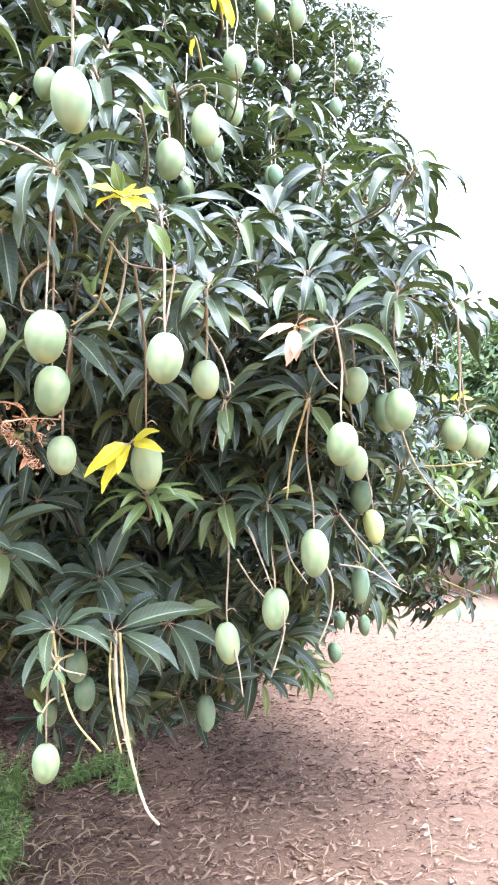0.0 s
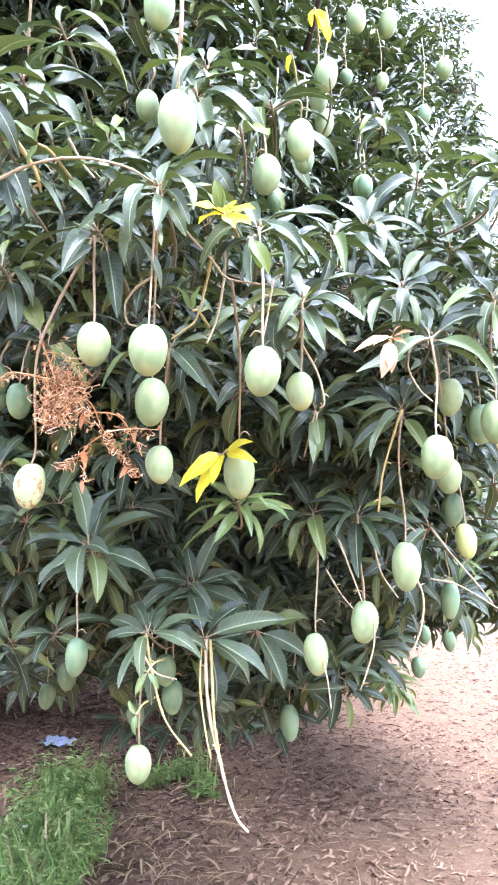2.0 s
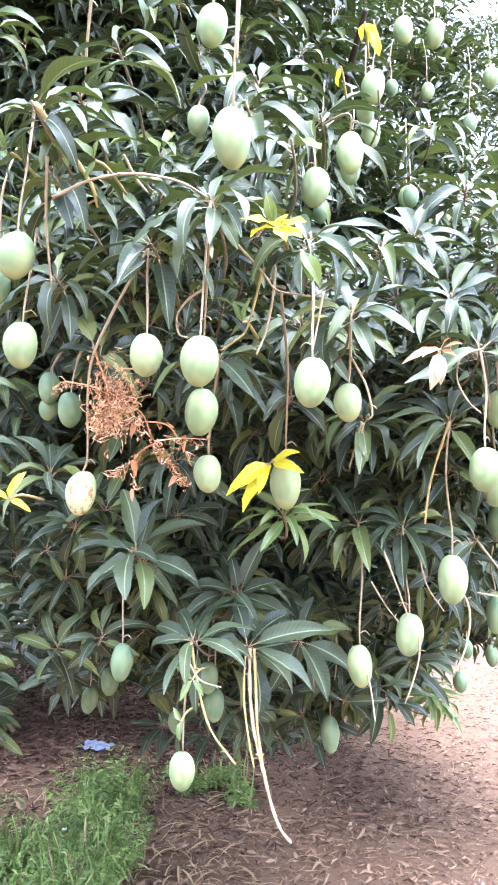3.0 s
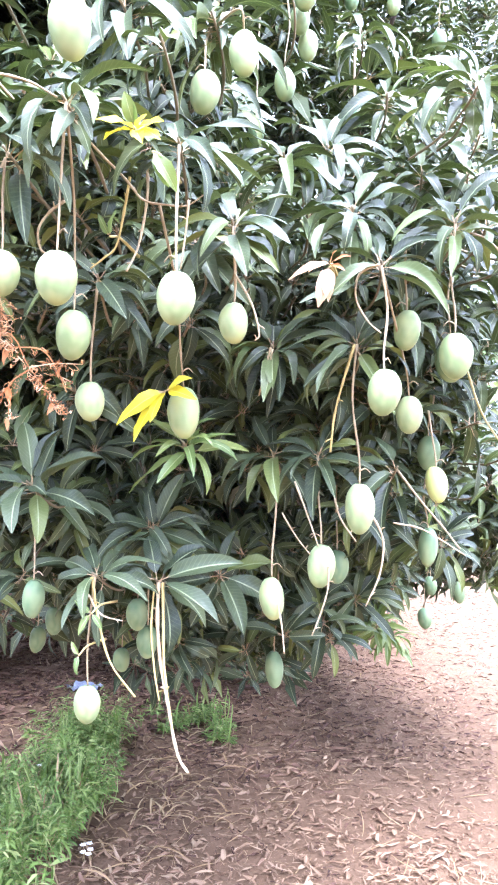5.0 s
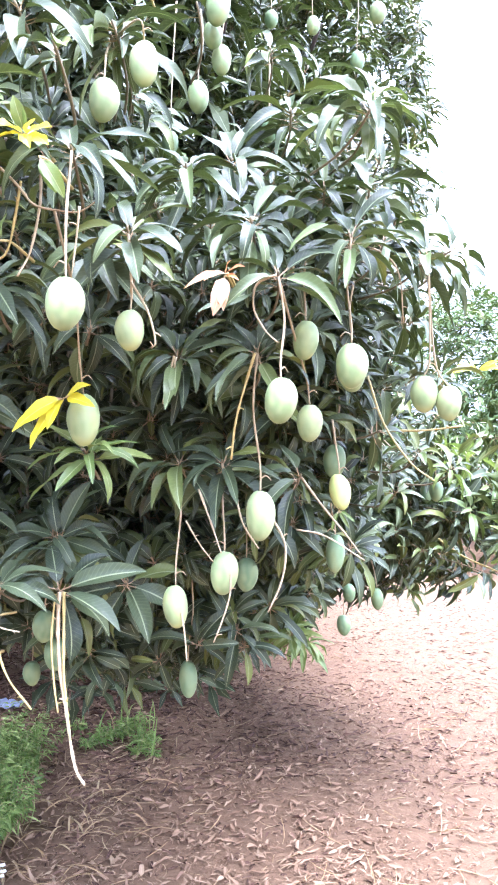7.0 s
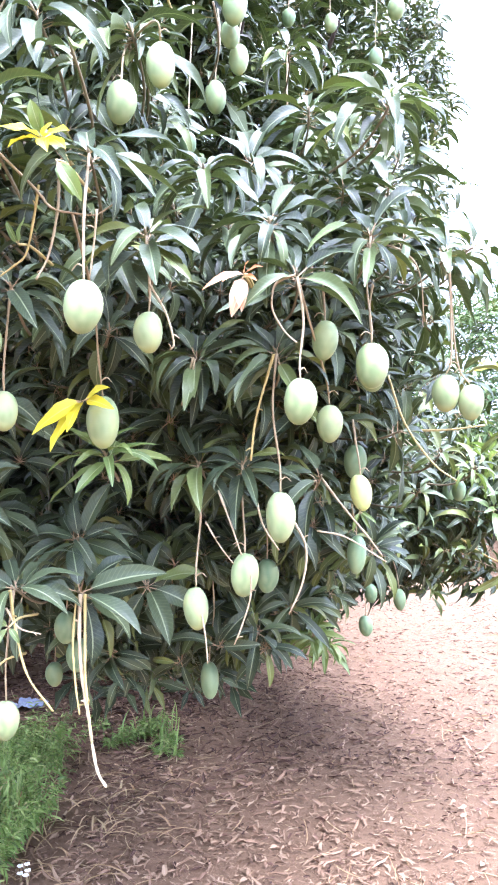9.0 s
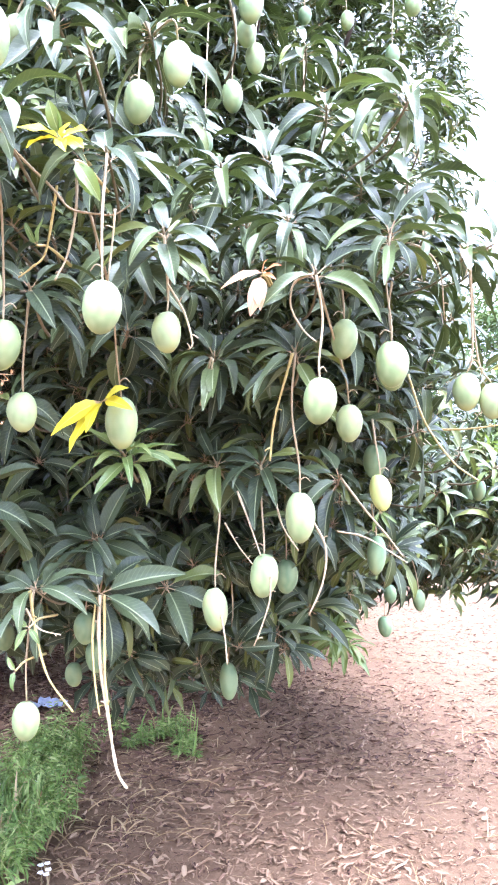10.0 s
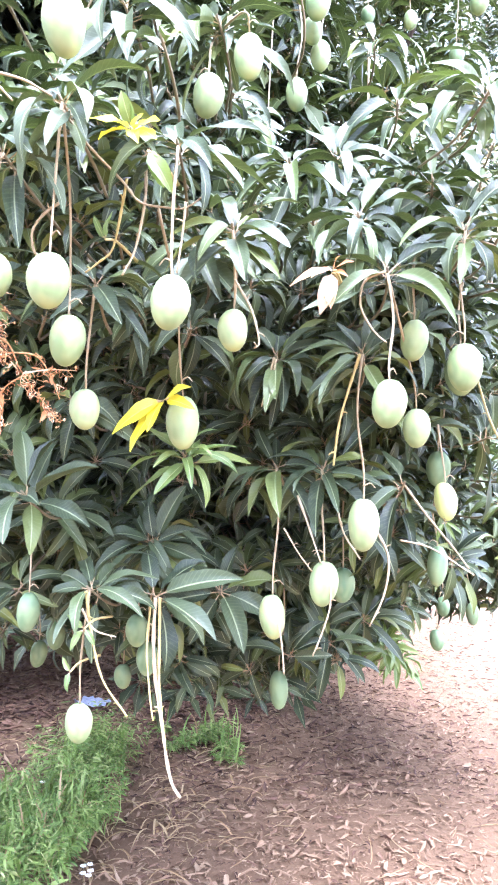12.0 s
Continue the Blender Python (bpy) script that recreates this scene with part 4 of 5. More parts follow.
tuft((0.139, 1.352, 1.918), LEAF_BROWN, 0.20, (0.072, 1.329, 1.884), (0.177, 1.320, 1.917), (0.166, 1.326, 1.896), (0.103, 1.326, 1.899), (0.155, 1.316, 1.929))
tuft((0.136, 1.353, 1.914), LEAF_PEACH, 0.36, (0.122, 1.343, 1.840), (0.132, 1.340, 1.849))
tuft((1.073, 4.380, 2.364), LEAF_YELLOW, 0.26, (0.930, 4.340, 2.330), (0.955, 4.360, 2.385), (1.220, 4.330, 2.355), (1.190, 4.340, 2.395))
tuft((-0.348, 1.486, 1.291), LEAF_YOUNG, 0.30, (-0.383, 1.477, 1.314), (-0.323, 1.489, 1.262), (-0.370, 1.471, 1.252))
tuft((-0.362, 1.466, 1.214), LEAF_YOUNG, 0.34, (-0.381, 1.465, 1.238), (-0.362, 1.458, 1.178))
tuft((-0.193, 1.186, 1.930), LEAF_YOUNG, 0.30, (-0.205, 1.170, 1.963), (-0.176, 1.176, 1.969))
tuft((0.319, 1.872, 1.516), LEAF_YOUNG, 0.20, (0.300, 1.873, 1.469), (0.341, 1.869, 1.475), (0.329, 1.870, 1.565), (0.355, 1.867, 1.488))
tuft((-0.383, 0.983, 2.128), LEAF_YOUNG, 0.34, (-0.415, 0.953, 2.149), (-0.372, 0.971, 2.156), (-0.403, 0.990, 2.101))
tuft((-0.593, 1.161, 1.622), LEAF_YELLOW, 0.30, (-0.620, 1.142, 1.634), (-0.560, 1.181, 1.604), (-0.570, 1.169, 1.672))
tuft((-0.542, 0.985, 2.163), LEAF_YOUNG, 0.34, (-0.575, 0.965, 2.195), (-0.556, 0.970, 2.204), (-0.514, 0.970, 2.188), (-0.580, 0.968, 2.160), (-0.505, 0.965, 2.150), (-0.530, 0.962, 2.135))
tuft((-0.446, 1.000, 2.150), LEAF_YOUNG, 0.36, (-0.450, 0.985, 2.182), (-0.432, 0.990, 2.128), (-0.462, 0.985, 2.168))
# withered flower panicle
panicle((-0.462, 1.177, 1.895), (-0.432, 1.215, 1.812), (-0.369, 1.257, 1.738), (-0.315, 1.288, 1.660))


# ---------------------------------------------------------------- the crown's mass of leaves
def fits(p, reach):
    """Whether a whorl at p leaves fruit and free shoots open to the camera."""
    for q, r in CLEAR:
        to_camera = Vector((0.17, 0.10, 1.47)) - q
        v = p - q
        if v.length > to_camera.length:
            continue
        to_camera.normalize()
        along = v.dot(to_camera)
        if along > -0.13 and (v - to_camera * along).length < r + reach * 0.5:
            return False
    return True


# hollows of the crown, where the eye goes deep into shade: centre and half-widths
HOLLOWS = [((-0.60, 1.60, 2.46), (0.12, 0.50, 0.20)), ((-0.19, 2.05, 1.49), (0.14, 0.45, 0.09)), ((-0.48, 1.90, 1.56), (0.12, 0.35, 0.07)), ((-0.08, 2.70, 2.86), (0.25, 0.90, 0.34)), ((-0.57, 1.80, 1.74), (0.12, 0.35, 0.08))]


def in_hollow(p):
    return any(((p.x - c[0]) / h[0]) ** 2 + ((p.y - c[1]) / h[1]) ** 2 + ((p.z - c[2]) / h[2]) ** 2 < 1 for c, h in HOLLOWS)


def bounds(p):
    """The crown's side towards the clearing: hollowed above, drawn in at the shoulder, wide at the low skirt."""
    if p.y < 2.5 and p.x > 0.40 or p.x < -2.3 and p.y < 4.2:
        return False
    if p.x > -0.2 and p.z > 2.2 and p.y < 2.5 + 0.75 * (p.z - 2.65) + 0.6 * (p.x + 0.05):
        return False
    if p.x < (-1.4 if p.z < 2.1 else -2.0) + 0.2 * noise.noise(p * 1.5) and p.y < 4.5:
        return False
    low = min(max((1.98 - p.z) / 0.25, 0.0), 1.0)
    if p.x > 0.40 + 0.9 * low:
        return False
    return p.z < 2.9 or p.x < -0.8 or noise.noise(p * 3.6) > (0.08 if p.z < 3.2 else 0.2)


def crown(name, count, shell, forms, leaves, length, region, material, seed, label="", clear=True, gap=-1.0):
    """Whorls of leaves strewn over a shell of the crown, heavier where the noise makes lumps."""
    r = random.Random(seed)
    mass = Foliage()
    made = tries = 0
    while made < count and tries < count * 40:
        tries += 1
        d = Vector((r.gauss(0, 1), r.gauss(0, 1), r.gauss(0, 1))).normalized()
        lump = 1 + 0.16 * noise.noise(d * 3.1) + 0.07 * noise.noise(d * 9.0)
        p = CENTRE + Vector((d.x * RADII.x, d.y * RADII.y, d.z * RADII.z)) * (lump * r.uniform(*shell))
        floor = (1.02 if p.y < 4.6 else 0.72) + 0.16 * noise.noise((p.x * 1.7, p.y * 1.7, 0)) + 0.32 * min(max((p.x + 0.05) * 5, 0.0), 1.0) * (p.y > 1.9)
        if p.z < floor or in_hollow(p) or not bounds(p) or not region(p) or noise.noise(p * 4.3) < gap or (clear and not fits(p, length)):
            continue
        made += 1
        out = Vector((d.x / RADII.x, d.y / RADII.y, d.z / RADII.z)).normalized()
        axis = out + Vector((0, 0, 0.4)) + Vector((r.gauss(0, 0.3), r.gauss(0, 0.3), r.gauss(0, 0.3)))
        for m in whorl_poses(r, p, axis, r.randint(*leaves), length * r.uniform(0.8, 1.15), (50, 115), 0.42):
            mass.add(forms[r.randrange(len(forms))], m)
    ob = new(name, mass.mesh(name, material))
    ob.parent = tree
    ob.matrix_parent_inverse = TREE_INV
    return tagged(ob, label, kind="stuff")


def front(p):
    return p.y < 3.9 and p.x > -2.2 and p.z < 5.2


def rest(p):
    return not front(p)


crown("outer_leaves", 900, (0.93, 1.06), MEDIUM, (10, 14), 0.145, front, LEAF, 21, gap=0.05)
crown("inner_leaves", 1700, (0.62, 0.84), MEDIUM, (8, 11), 0.15, front, LEAF, 22, clear=False)
crown("deep_leaves", 2200, (0.45, 0.76), COARSE, (8, 11), 0.24, front, LEAF, 25, clear=False)
crown("far_side_leaves", 3200, (0.84, 1.08), COARSE, (8, 11), 0.23, lambda p: rest(p) and p.x < 0.1, LEAF, 23, clear=False)
crown("far_skirt_leaves", 650, (0.84, 1.08), MEDIUM, (9, 12), 0.21, lambda p: rest(p) and p.x > 0.1, LEAF, 28, clear=False)
crown("olive_leaves", 110, (0.97, 1.08), MEDIUM, (7, 10), 0.14, front, LEAF_OLIVE, 24)
crown("side_branch_leaves", 110, (0.95, 1.12), MEDIUM, (7, 10), 0.16, lambda p: p.x > 0.45 and 2.8 < p.y < 5.5 and p.z < 2.3, LEAF_YOUNG, 26)


def back_crown():
    """Rest of the crown round and behind the trunk, added to shade litter."""
    r = random.Random(27)
    mass = Foliage()
    made = 0
    centre = Vector((-2.0, 8.0, 3.3))
    while made < 2300:
        d = Vector((r.gauss(0, 1), r.gauss(0, 1), r.gauss(0, 1))).normalized()
        lump = 1 + 0.18 * noise.noise(d * 2.7) + 0.08 * noise.noise(d * 8.0)
        p = centre + Vector((d.x * 3.2, d.y * 3.3, d.z * 3.0)) * (lump * (1 - 0.3 * r.random() ** 2))
        if p.z < 0.85 + 0.2 * r.random() or p.x > 0.55 or (p.x > -0.2 and p.z > 2.6):
            continue
        made += 1
        for m in whorl_poses(r, p, d + Vector((0, 0, 0.4)), r.randint(8, 11), r.uniform(0.2, 0.28), (50, 115)):
            mass.add(COARSE[r.randrange(len(COARSE))], m)
    ob = new("back_leaves", mass.mesh("back_leaves", LEAF))
    ob.parent, ob.matrix_parent_inverse = tree, TREE_INV
    tagged(ob, kind="stuff")


back_crown()


def thicket(name, lo, hi, count, forms, leaves, length, axis, material, seed, inside=lambda p: True, lift=0.42):
    """Whorls filling a stretch of the crown that stands apart from its round shell."""
    r = random.Random(seed)
    mass = Foliage()
    made = tries = 0
    while made < count and tries < count * 40:
        tries += 1
        p = Vector([r.uniform(a, b) for a, b in zip(lo, hi)])
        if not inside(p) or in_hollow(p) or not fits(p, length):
            continue
        made += 1
        way = Vector(axis) + Vector((r.gauss(0, 0.35), r.gauss(0, 0.3), r.gauss(0, 0.35)))
        for m in whorl_poses(r, p, way, r.randint(*leaves), length * r.uniform(0.8, 1.15), (45, 115), lift):
            mass.add(forms[r.randrange(len(forms))], m)
    ob = new(name, mass.mesh(name, material))
    ob.parent, ob.matrix_parent_inverse = tree, TREE_INV
    return tagged(ob, kind="stuff")


def shoulder(p):
    """A sloping band of leaves along the hollow of the crown, with gaps to the sky."""
    y0 = 2.5 + 0.75 * (p.z - 2.65) + 0.6 * (p.x + 0.05)
    return y0 < p.y < y0 + 0.7 and p.x < 0.72 + 0.08 * (p.z - 3.2) + 0.10 * noise.noise(p * 3.0) and noise.noise(p * 4.2) > 0.0


thicket("shoulder_leaves", (-0.5, 1.9, 2.2), (1.05, 6.4, 6.4), 1050, MEDIUM, (8, 11), 0.15, (0.3, -0.7, 0.5), LEAF, 71, shoulder)
thicket("side_leaves", (0.1, 1.75, 1.45), (0.60, 2.7, 2.7), 140, MEDIUM, (9, 13), 0.15, (0.6, -0.5, 0.5), LEAF, 72, lambda p: p.x < 0.42 + 0.25 * (2.6 - p.z) - 0.1 * max(0.0, 1.8 - p.z))
thicket("skirt_leaves", (-0.5, 2.2, 0.90), (0.22, 3.3, 1.40), 260, MEDIUM, (8, 11), 0.14, (0.1, -0.5, -0.35), LEAF, 73, lambda p: p.z > 0.95 + 0.40 * max(0.0, p.x + 0.28) + 0.5 * max(0.0, -0.25 - p.x), 0.0)


thicket("low_leaves", (-1.25, 3.5, 0.58), (-0.3, 6.6, 1.15), 150, COARSE, (8, 11), 0.2, (0.1, -0.6, -0.1), LEAF, 75, lambda p: p.z > 0.62 + 0.35 * max(0.0, p.x + 0.35) + 0.12 * noise.noise(p * 2.0), 0.0)


def shade_overhang(p):
    """Unseen leaves added high over the hollow, out of view, to shade it."""
    return p.z > 1.80 + p.y and p.y > 1.5 and p.x < -0.05 + 0.35 * (p.y - 2.2) and noise.noise(p * 2.1) > -0.25


thicket("overhang_leaves", (-1.3, 1.5, 3.2), (0.45, 3.6, 5.6), 400, COARSE, (9, 12), 0.2, (0.2, -0.6, 0.6), LEAF, 74, shade_overhang)


def satellites():
    """Lesser whorls behind and beside the standing-out shoots, where the branches that bear them are clothed."""
    r = random.Random(31)
    mass = Foliage()
    bm = bmesh.new()
    for at, a in SHOOTS:
        for _ in range(5):
            back = (CENTRE - at).normalized()
            p = at + back * r.uniform(0.16, 0.5) + Vector((r.uniform(-0.2, 0.2), r.uniform(-0.03, 0.1), r.uniform(-0.16, 0.16)))
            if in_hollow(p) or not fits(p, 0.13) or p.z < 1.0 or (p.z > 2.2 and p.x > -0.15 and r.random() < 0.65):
                continue
            axis = a + Vector((r.gauss(0, 0.4), r.gauss(0, 0.3), r.gauss(0, 0.4)))
            for m in whorl_poses(r, p, axis, r.randint(8, 12), r.uniform(0.11, 0.15), (50, 115)):
                mass.add(MEDIUM[r.randrange(len(MEDIUM))], m)
            tube(bm, [p, p + back * 0.12 - axis.normalized() * 0.08, p + back * 0.4], 0.003, 0.005, 5, 3)
    ob = new("twig_leaves", mass.mesh("twig_leaves", LEAF))
    ob.parent, ob.matrix_parent_inverse = tree, TREE_INV
    tagged(ob, kind="stuff")
    tree_part("twig_work", bm, TWIG)["kind"] = "stuff"


satellites()


# ---------------------------------------------------------------- other trees
def orchard_tree(x, y, z0, rx, rz, zc, whorls, seed, material=LEAF, label="leafy green mango tree standing across the clearing"):
    """A mango tree further off: trunk, limbs and a crown of many leaves."""
    r = random.Random(seed)
    thing = tagged(new("orchard_tree"), label, "tree", "orchard trees")
    thing.location = (x, y, z0)
    c = Vector((0, 0, zc))
    part("trunk", tube(bmesh.new(), [(0, 0, -0.1), (0.04, 0.02, 0.5), (-0.03, 0, 1.1), (0, 0.05, zc)], 0.2, 0.1, 10, 5, 0.08), BARK, thing)
    for k in range(6):
        a = k * 1.05 + r.random()
        e = Vector((math.cos(a) * rx * 0.8, math.sin(a) * rx * 0.8, zc + r.uniform(-0.2, 0.6) * rz))
        part("limb", tube(bmesh.new(), [(0, 0, zc * 0.4), Vector((0, 0, zc * 0.5)).lerp(e, 0.5) + Vector((0, 0, 0.3)), e], 0.08, 0.02, 7, 5, 0.1), BARK, thing)
    mass = Foliage()
    made = 0
    while made < whorls:
        d = Vector((r.gauss(0, 1), r.gauss(0, 1), r.gauss(0, 1))).normalized()
        lump = 1 + 0.22 * noise.noise(d * 2.3 + Vector((seed, 0, 0))) + 0.12 * noise.noise(d * 7)
        p = c + Vector((d.x * rx, d.y * rx, d.z * rz)) * lump * (1 - 0.4 * r.random() ** 2)
        if p.z < 0.7 + 0.2 * r.random():
            continue
        made += 1
        for m in whorl_poses(r, p, d + Vector((0, 0, 0.4)), r.randint(7, 10), r.uniform(0.34, 0.55), (45, 110)):
            mass.add(COARSE[r.randrange(len(COARSE))], m)
    ob = part("crown", mass.mesh("crown", material), material, thing)
    ob["kind"] = "stuff"
    return thing


orchard_tree(-3.4, 14.0, 0, 3.8, 3.0, 3.1, 1700, 41, label="dark mango tree standing behind in the row")
# Next-row tree, added to shut side light off the litter.
orchard_tree(-8.2, 8.5, 0, 3.8, 3.0, 3.0, 1500, 45, label="dark mango tree added in the next row to shut out side light")
# Unseen tree added at the left to block sky light.
orchard_tree(-5.9, 4.6, 0, 2.6, 2.6, 2.9, 1100, 47, label="unseen mango tree added on the left to block sky light")
# Unseen trees added behind and beside the camera to block low sky.
orchard_tree(-6.5, -7.0, 0, 3.4, 2.6, 2.9, 350, 46, label="dark mango tree added in the next row to shut out side light")
orchard_tree(-2.5, -11.0, 0, 3.0, 2.6, 2.9, 350, 48, label="unseen mango tree added to block the low sky")
orchard_tree(5.6, -12.0, 0, 3.0, 2.6, 2.9, 350, 49, label="unseen mango tree added to block the low sky")
orchard_tree(13.5, -1.5, 0, 3.2, 2.6, 2.9, 350, 50, label="unseen mango tree added to block the low sky")
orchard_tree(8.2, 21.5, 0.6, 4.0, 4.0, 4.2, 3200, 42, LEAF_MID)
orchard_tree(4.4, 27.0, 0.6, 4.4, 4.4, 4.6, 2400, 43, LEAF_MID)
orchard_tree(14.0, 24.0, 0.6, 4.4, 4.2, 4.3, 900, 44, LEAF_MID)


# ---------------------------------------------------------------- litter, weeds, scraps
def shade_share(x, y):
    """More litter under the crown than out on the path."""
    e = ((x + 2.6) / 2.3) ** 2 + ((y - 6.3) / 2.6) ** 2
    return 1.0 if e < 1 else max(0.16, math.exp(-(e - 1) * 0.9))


def build_litter():
    r = random.Random(51)
    forms = [leaf_form(r.uniform(-0.8, 0.8), r.uniform(0.15, 0.7), 0.6, 4, 2, r.uniform(0.08, 0.22), r.uniform(0, 6), r.uniform(-0.25, 0.25), 0.03) for _ in range(14)]
    light, brown = Foliage(), Foliage()
    made = 0
    while made < 19000:
        y = 2.4 + 12.0 * r.random() ** 1.4
        x = r.uniform(-1.0, 1.0) * (1.6 + 0.45 * y) + 0.1
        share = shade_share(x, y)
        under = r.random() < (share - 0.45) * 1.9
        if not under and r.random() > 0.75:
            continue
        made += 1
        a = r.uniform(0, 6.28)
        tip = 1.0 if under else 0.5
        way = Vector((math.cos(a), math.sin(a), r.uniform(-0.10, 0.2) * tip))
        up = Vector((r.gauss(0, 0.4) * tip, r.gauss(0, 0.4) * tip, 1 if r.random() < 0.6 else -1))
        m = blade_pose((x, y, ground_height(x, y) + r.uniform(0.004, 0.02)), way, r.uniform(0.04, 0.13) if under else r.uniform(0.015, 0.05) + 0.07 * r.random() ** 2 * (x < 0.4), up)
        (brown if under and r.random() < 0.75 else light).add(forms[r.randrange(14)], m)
    # Brown specks on the path stand in for the shadows of clods.
    for _ in range(14000):
        y = 2.6 + 9.0 * r.random() ** 1.5
        x = r.uniform(-0.45, 1.0) * (0.9 + 0.42 * y)
        a = r.uniform(0, 6.28)
        (brown if r.random() < 0.4 else light).add(forms[r.randrange(14)], blade_pose((x, y, ground_height(x, y) + r.uniform(0.003, 0.010)), (math.cos(a), math.sin(a), r.uniform(-0.1, 0.1)), r.uniform(0.012, 0.05), (r.gauss(0, 0.3), r.gauss(0, 0.3), 1)))
    # Further out, dark specks again in place of clod shadows.
    for _ in range(7000):
        y = 4.5 + 10.0 * r.random() ** 1.2
        x = r.uniform(-0.2, 1.0) * (0.8 + 0.42 * y)
        a = r.uniform(0, 6.28)
        brown.add(forms[r.randrange(14)], blade_pose((x, y, ground_height(x, y) + r.uniform(0.004, 0.012)), (math.cos(a), math.sin(a), r.uniform(-0.1, 0.15)), r.uniform(0.03, 0.10), (r.gauss(0, 0.4), r.gauss(0, 0.4), 1)))
    # Extra dark leaves under the crown, put there to deepen its shade.
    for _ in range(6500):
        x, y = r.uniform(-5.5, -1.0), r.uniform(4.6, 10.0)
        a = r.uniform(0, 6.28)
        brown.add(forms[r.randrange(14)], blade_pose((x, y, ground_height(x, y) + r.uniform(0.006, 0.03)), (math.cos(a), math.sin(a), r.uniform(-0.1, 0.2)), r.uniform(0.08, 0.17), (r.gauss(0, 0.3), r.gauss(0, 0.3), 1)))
    for _ in range(5200):
        y = 2.3 + 5.0 * r.random() ** 1.6
        x = r.uniform(-0.75, 1.0 if r.random() < 0.5 else 0.35) * (1.1 + 0.36 * y)
        a = r.uniform(0, 6.28)
        form = leaf_form(r.uniform(0.1, 0.9), r.uniform(0.15, 0.7), 0.7, 5, 2, r.uniform(0.12, 0.30), r.uniform(0, 6), r.uniform(-0.25, 0.25), 0.03)
        (light if r.random() < 0.82 else brown).add(form, blade_pose((x, y, ground_height(x, y) + r.uniform(0.008, 0.022)), (math.cos(a), math.sin(a), r.uniform(0.0, 0.2)), r.uniform(0.02, 0.085), (r.gauss(0, 0.45), r.gauss(0, 0.45), 1)))
    tagged(new("leaf_litter", light.mesh("leaf_litter", LITTER)), "small dry tan leaves and crumbs strewn on the earth", "leaf litter", kind="stuff")
    tagged(new("brown_litter", brown.mesh("brown_litter", SHADED_LITTER)), "brown fallen mango leaves, darkened for shade under the tree, specks on the path", "leaf litter", kind="stuff")
    mass = Foliage()
    for _ in range(1500):
        y = 2.4 + 9.0 * r.random() ** 1.3
        x = r.uniform(-1.0, 1.0) * (1.3 + 0.4 * y) + 0.1
        a = r.uniform(0, 6.28)
        form = leaf_form(r.uniform(-0.8, 0.8), 0.9, 0.2, 4, 2, r.uniform(0.025, 0.05), 0, r.uniform(-0.35, 0.35), 0.0)
        mass.add(form, blade_pose((x, y, ground_height(x, y) + 0.008), (math.cos(a), math.sin(a), r.uniform(0, 0.1)), r.uniform(0.05, 0.2)))
    tagged(new("straw_litter", mass.mesh("straw_litter", STRAW)), "pale dry stalks and grass straws on the earth", "straw", kind="stuff")


build_litter()


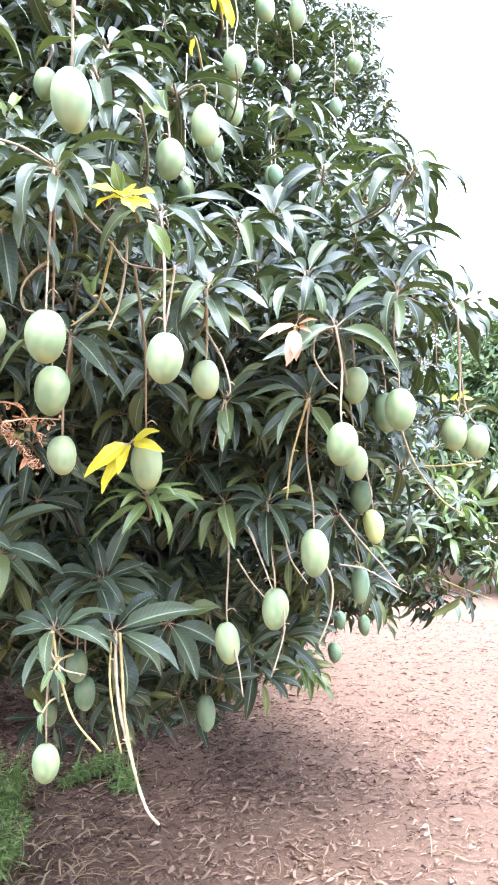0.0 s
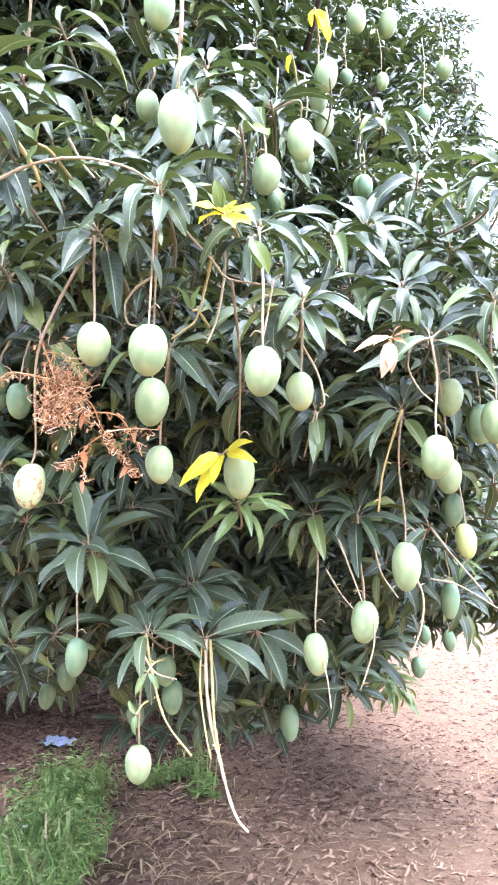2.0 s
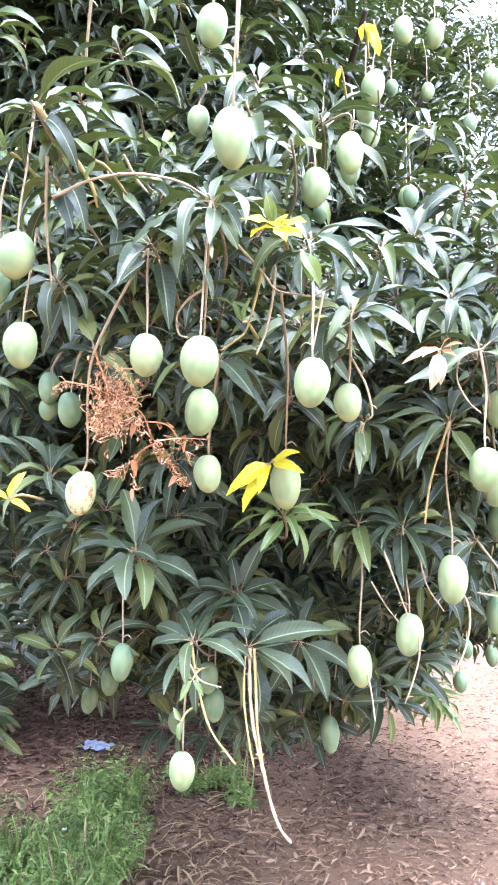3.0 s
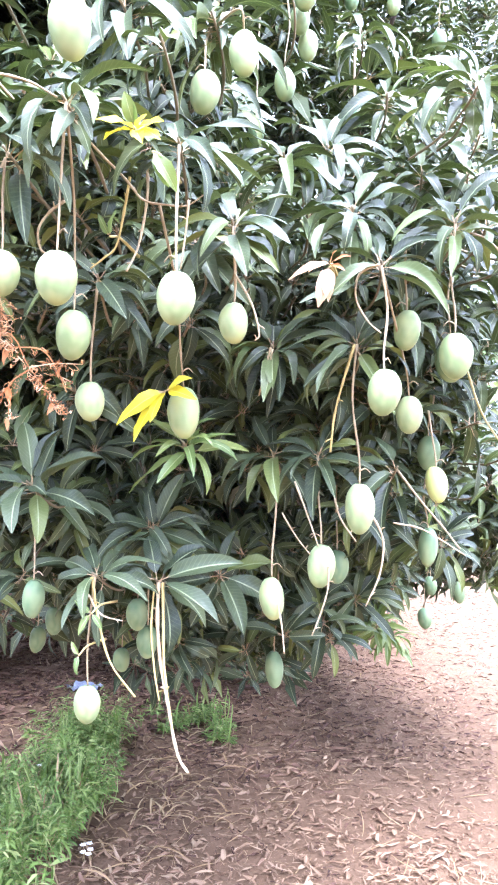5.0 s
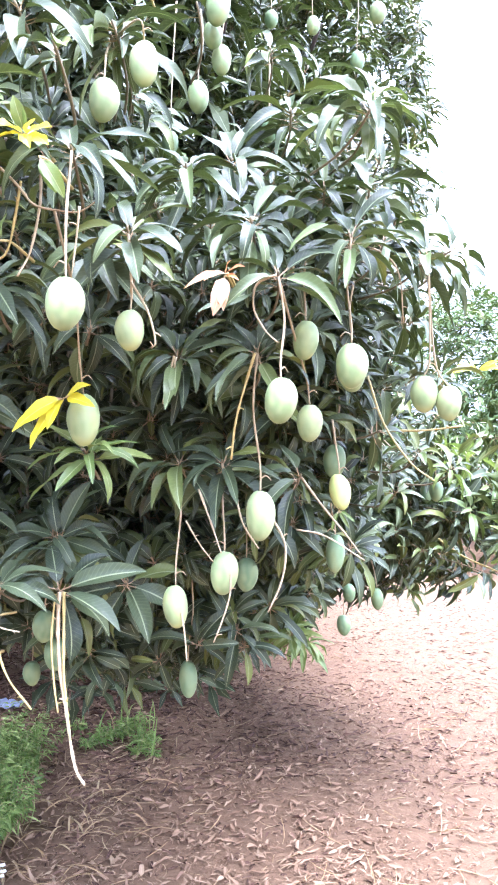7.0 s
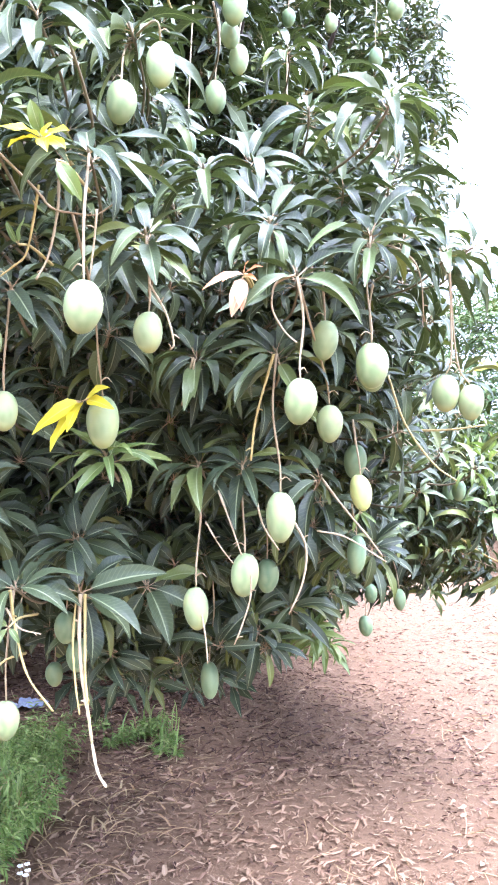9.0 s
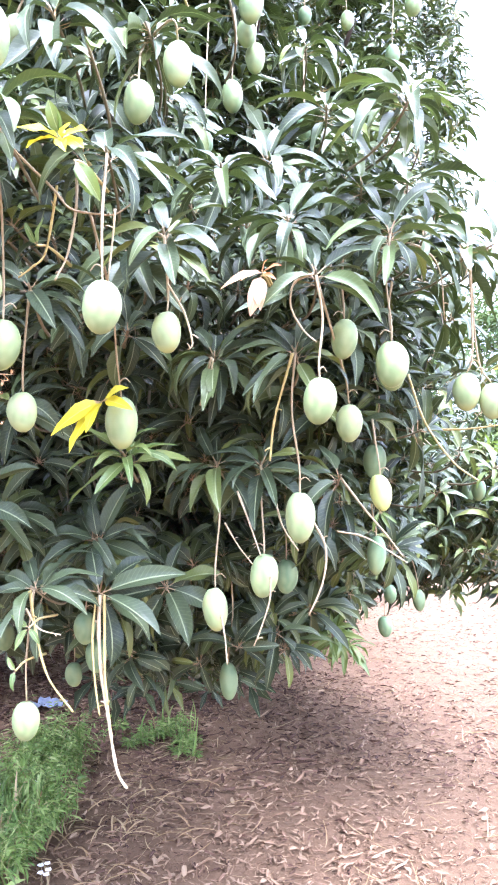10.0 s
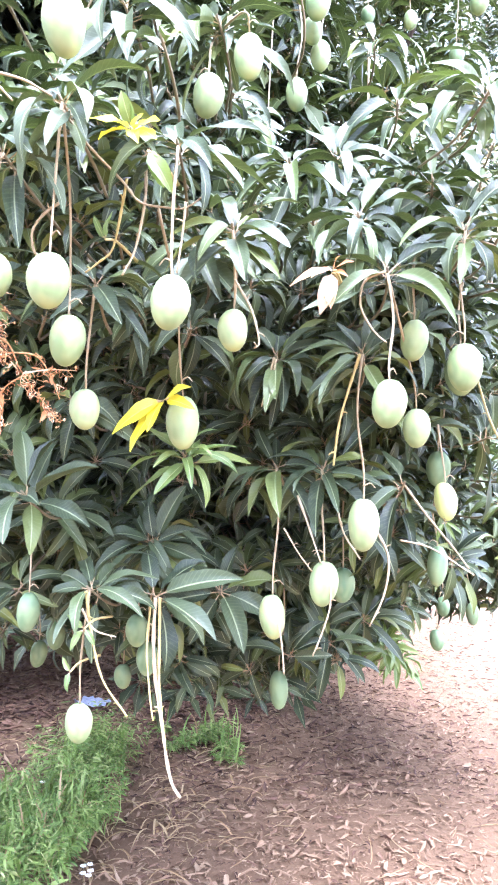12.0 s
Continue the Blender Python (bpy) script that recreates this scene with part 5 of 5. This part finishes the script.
def build_weeds():
    """A patch of feathery green weeds and grass beside the tree, and two small tufts further in."""
    r = random.Random(61)
    mass, dry = Foliage(), Foliage()
    blade = [leaf_form(r.uniform(0.8, 2.0), 0.5, 0.1, 5, 2, r.uniform(0.03, 0.06), 0, r.uniform(-0.2, 0.2), 0.0) for _ in range(6)]
    frond = [leaf_form(r.uniform(0.5, 1.6), 0.4, 0.3, 3, 2, r.uniform(0.13, 0.24), 0, r.uniform(-0.2, 0.2), 0.0) for _ in range(6)]

    def plant(x, y, tall, stems, blades=True):
        base = Vector((x, y, ground_height(x, y)))
        for k in range(stems):
            a = k * 2.4 + r.random()
            reach = tall * r.uniform(0.2, 0.75)
            rise = tall * r.uniform(0.7, 1.25)
            for i in range(2, 11):
                t = i / 10
                p = base + Vector((math.cos(a) * reach * t, math.sin(a) * reach * t, rise * (1.5 * t - 0.55 * t * t)))
                for side in (-1, 1):
                    b = a + side * r.uniform(0.4, 1.3)
                    mass.add(frond[r.randrange(6)], blade_pose(p, (math.cos(b), math.sin(b), r.uniform(-0.1, 0.8)), r.uniform(0.035, 0.09) * (1.15 - 0.45 * t), (r.gauss(0, 0.5), r.gauss(0, 0.5), 1)))
        for k in range(r.randint(4, 9) if blades else 1):
            a = r.uniform(0, 6.28)
            q = base + Vector((r.gauss(0, 0.03), r.gauss(0, 0.03), 0))
            (mass if r.random() < 0.94 else dry).add(blade[r.randrange(6)], blade_pose(q, (math.cos(a) * 0.6, math.sin(a) * 0.6, 1), r.uniform(0.12, 0.32), (math.cos(a), math.sin(a), 0.4)))

    made = 0
    while made < 120:
        x, y = r.uniform(-2.3, -1.1), r.uniform(2.7, 4.35)
        edge = -1.22 - 0.20 * (y - 3.2) + 0.42 * noise.noise((x * 3, y * 3, 2))
        if x > edge or noise.noise((x * 3.2, y * 3.2, 11)) < -0.05 or (x < -1.85 and noise.noise((x * 2.2, y * 2.2, 5)) < 0.2):
            continue
        made += 1
        plant(x, y, max(0.08, r.uniform(0.10, 0.34) + 0.3 * noise.noise((x * 2.8, y * 2.8, 7))), r.randint(4, 8))
    for _ in range(8):
        plant(r.gauss(-1.62, 0.08), r.gauss(4.4, 0.07), r.uniform(0.22, 0.32), 6)
    for _ in range(14):
        plant(r.gauss(-1.32, 0.16), r.gauss(5.0, 0.14), r.uniform(0.04, 0.13), 5, False)
    for _ in range(6):
        plant(r.gauss(-0.99, 0.07), r.gauss(4.85, 0.08), r.uniform(0.03, 0.09), 4, False)
    for _ in range(260):
        u = r.random()
        x, y = (r.gauss(-1.12, 0.2), r.gauss(3.6, 0.45)) if u < 0.6 else (r.gauss(-2.3, 0.3), r.gauss(4.4, 0.4)) if u < 0.85 else (r.gauss(-1.1, 0.15), r.gauss(4.9, 0.15))
        if y < 2.7:
            continue
        a = r.uniform(0, 6.28)
        dry.add(blade[r.randrange(6)], blade_pose((x, y, ground_height(x, y) + 0.005), (math.cos(a), math.sin(a), r.uniform(0.1, 0.7)), r.uniform(0.12, 0.3), (0, 0, 1)))
    tagged(new("weeds", mass.mesh("weeds", GRASS)), "feathery green weeds and grass in a low patch", "weeds", kind="stuff")
    tagged(new("dry_grass", dry.mesh("dry_grass", STRAW)), "straw-coloured dry grass at the edge of the weeds", "dry grass", kind="stuff")


build_weeds()


def white_flower(x, y, z):
    """A small weed flower head on its stem."""
    thing = tagged(new("flower"), "small white weed flower among the grass", "flower", "weed flowers")
    thing.location = (x, y, ground_height(x, y))
    part("stem", tube(bmesh.new(), [(0, 0, 0), (0.006, 0.003, z * 0.5), (0, 0, z)], 0.0022, 0.0015, 5, 4), GRASS, thing)
    bm = bmesh.new()
    for k in range(14):
        a = k * 2.4
        d = Vector((math.cos(a), math.sin(a), 0.4)) * (0.004 + 0.0005 * k)
        bmesh.ops.create_icosphere(bm, subdivisions=1, radius=0.0045, matrix=Matrix.Translation(Vector((0, 0, z)) + d))
    part("flower_head", bm, PETAL, thing)


for fx, fy, fz in ((-1.10, 3.12, 0.05), (-1.12, 3.15, 0.06), (-1.14, 3.13, 0.06), (-1.09, 3.08, 0.05), (-1.12, 3.09, 0.05), (-1.62, 3.6, 0.18), (-1.5, 3.75, 0.16), (-1.33, 3.5, 0.1)):
    white_flower(fx, fy, fz)


def plastic_scrap():
    """A crumpled scrap of plastic film lying on the litter."""
    bm = bmesh.new()
    n = 14
    grid = []
    for j in range(n):
        row = []
        for i in range(n):
            x, y = (i / (n - 1) - 0.5) * 0.24, (j / (n - 1) - 0.5) * 0.20
            z = 0.03 + 0.05 * noise.noise((x * 16, y * 16, 5)) + 0.02 * noise.noise((x * 50, y * 50, 9))
            row.append(bm.verts.new((x * (1 + 0.3 * noise.noise((y * 20, 1, 1))), y, max(z, 0.004))))
        grid.append(row)
    for a, b in zip(grid, grid[1:]):
        for i in range(n - 1):
            bm.faces.new((a[i], a[i + 1], b[i + 1], b[i]))
    ob = part("plastic_scrap", bm, PLASTIC)
    ob.location = (-2.36, 5.6, ground_height(-2.36, 5.6) + 0.012)
    tagged(ob, "crumpled blue-white plastic scrap lying on the litter", "plastic scrap")


plastic_scrap()
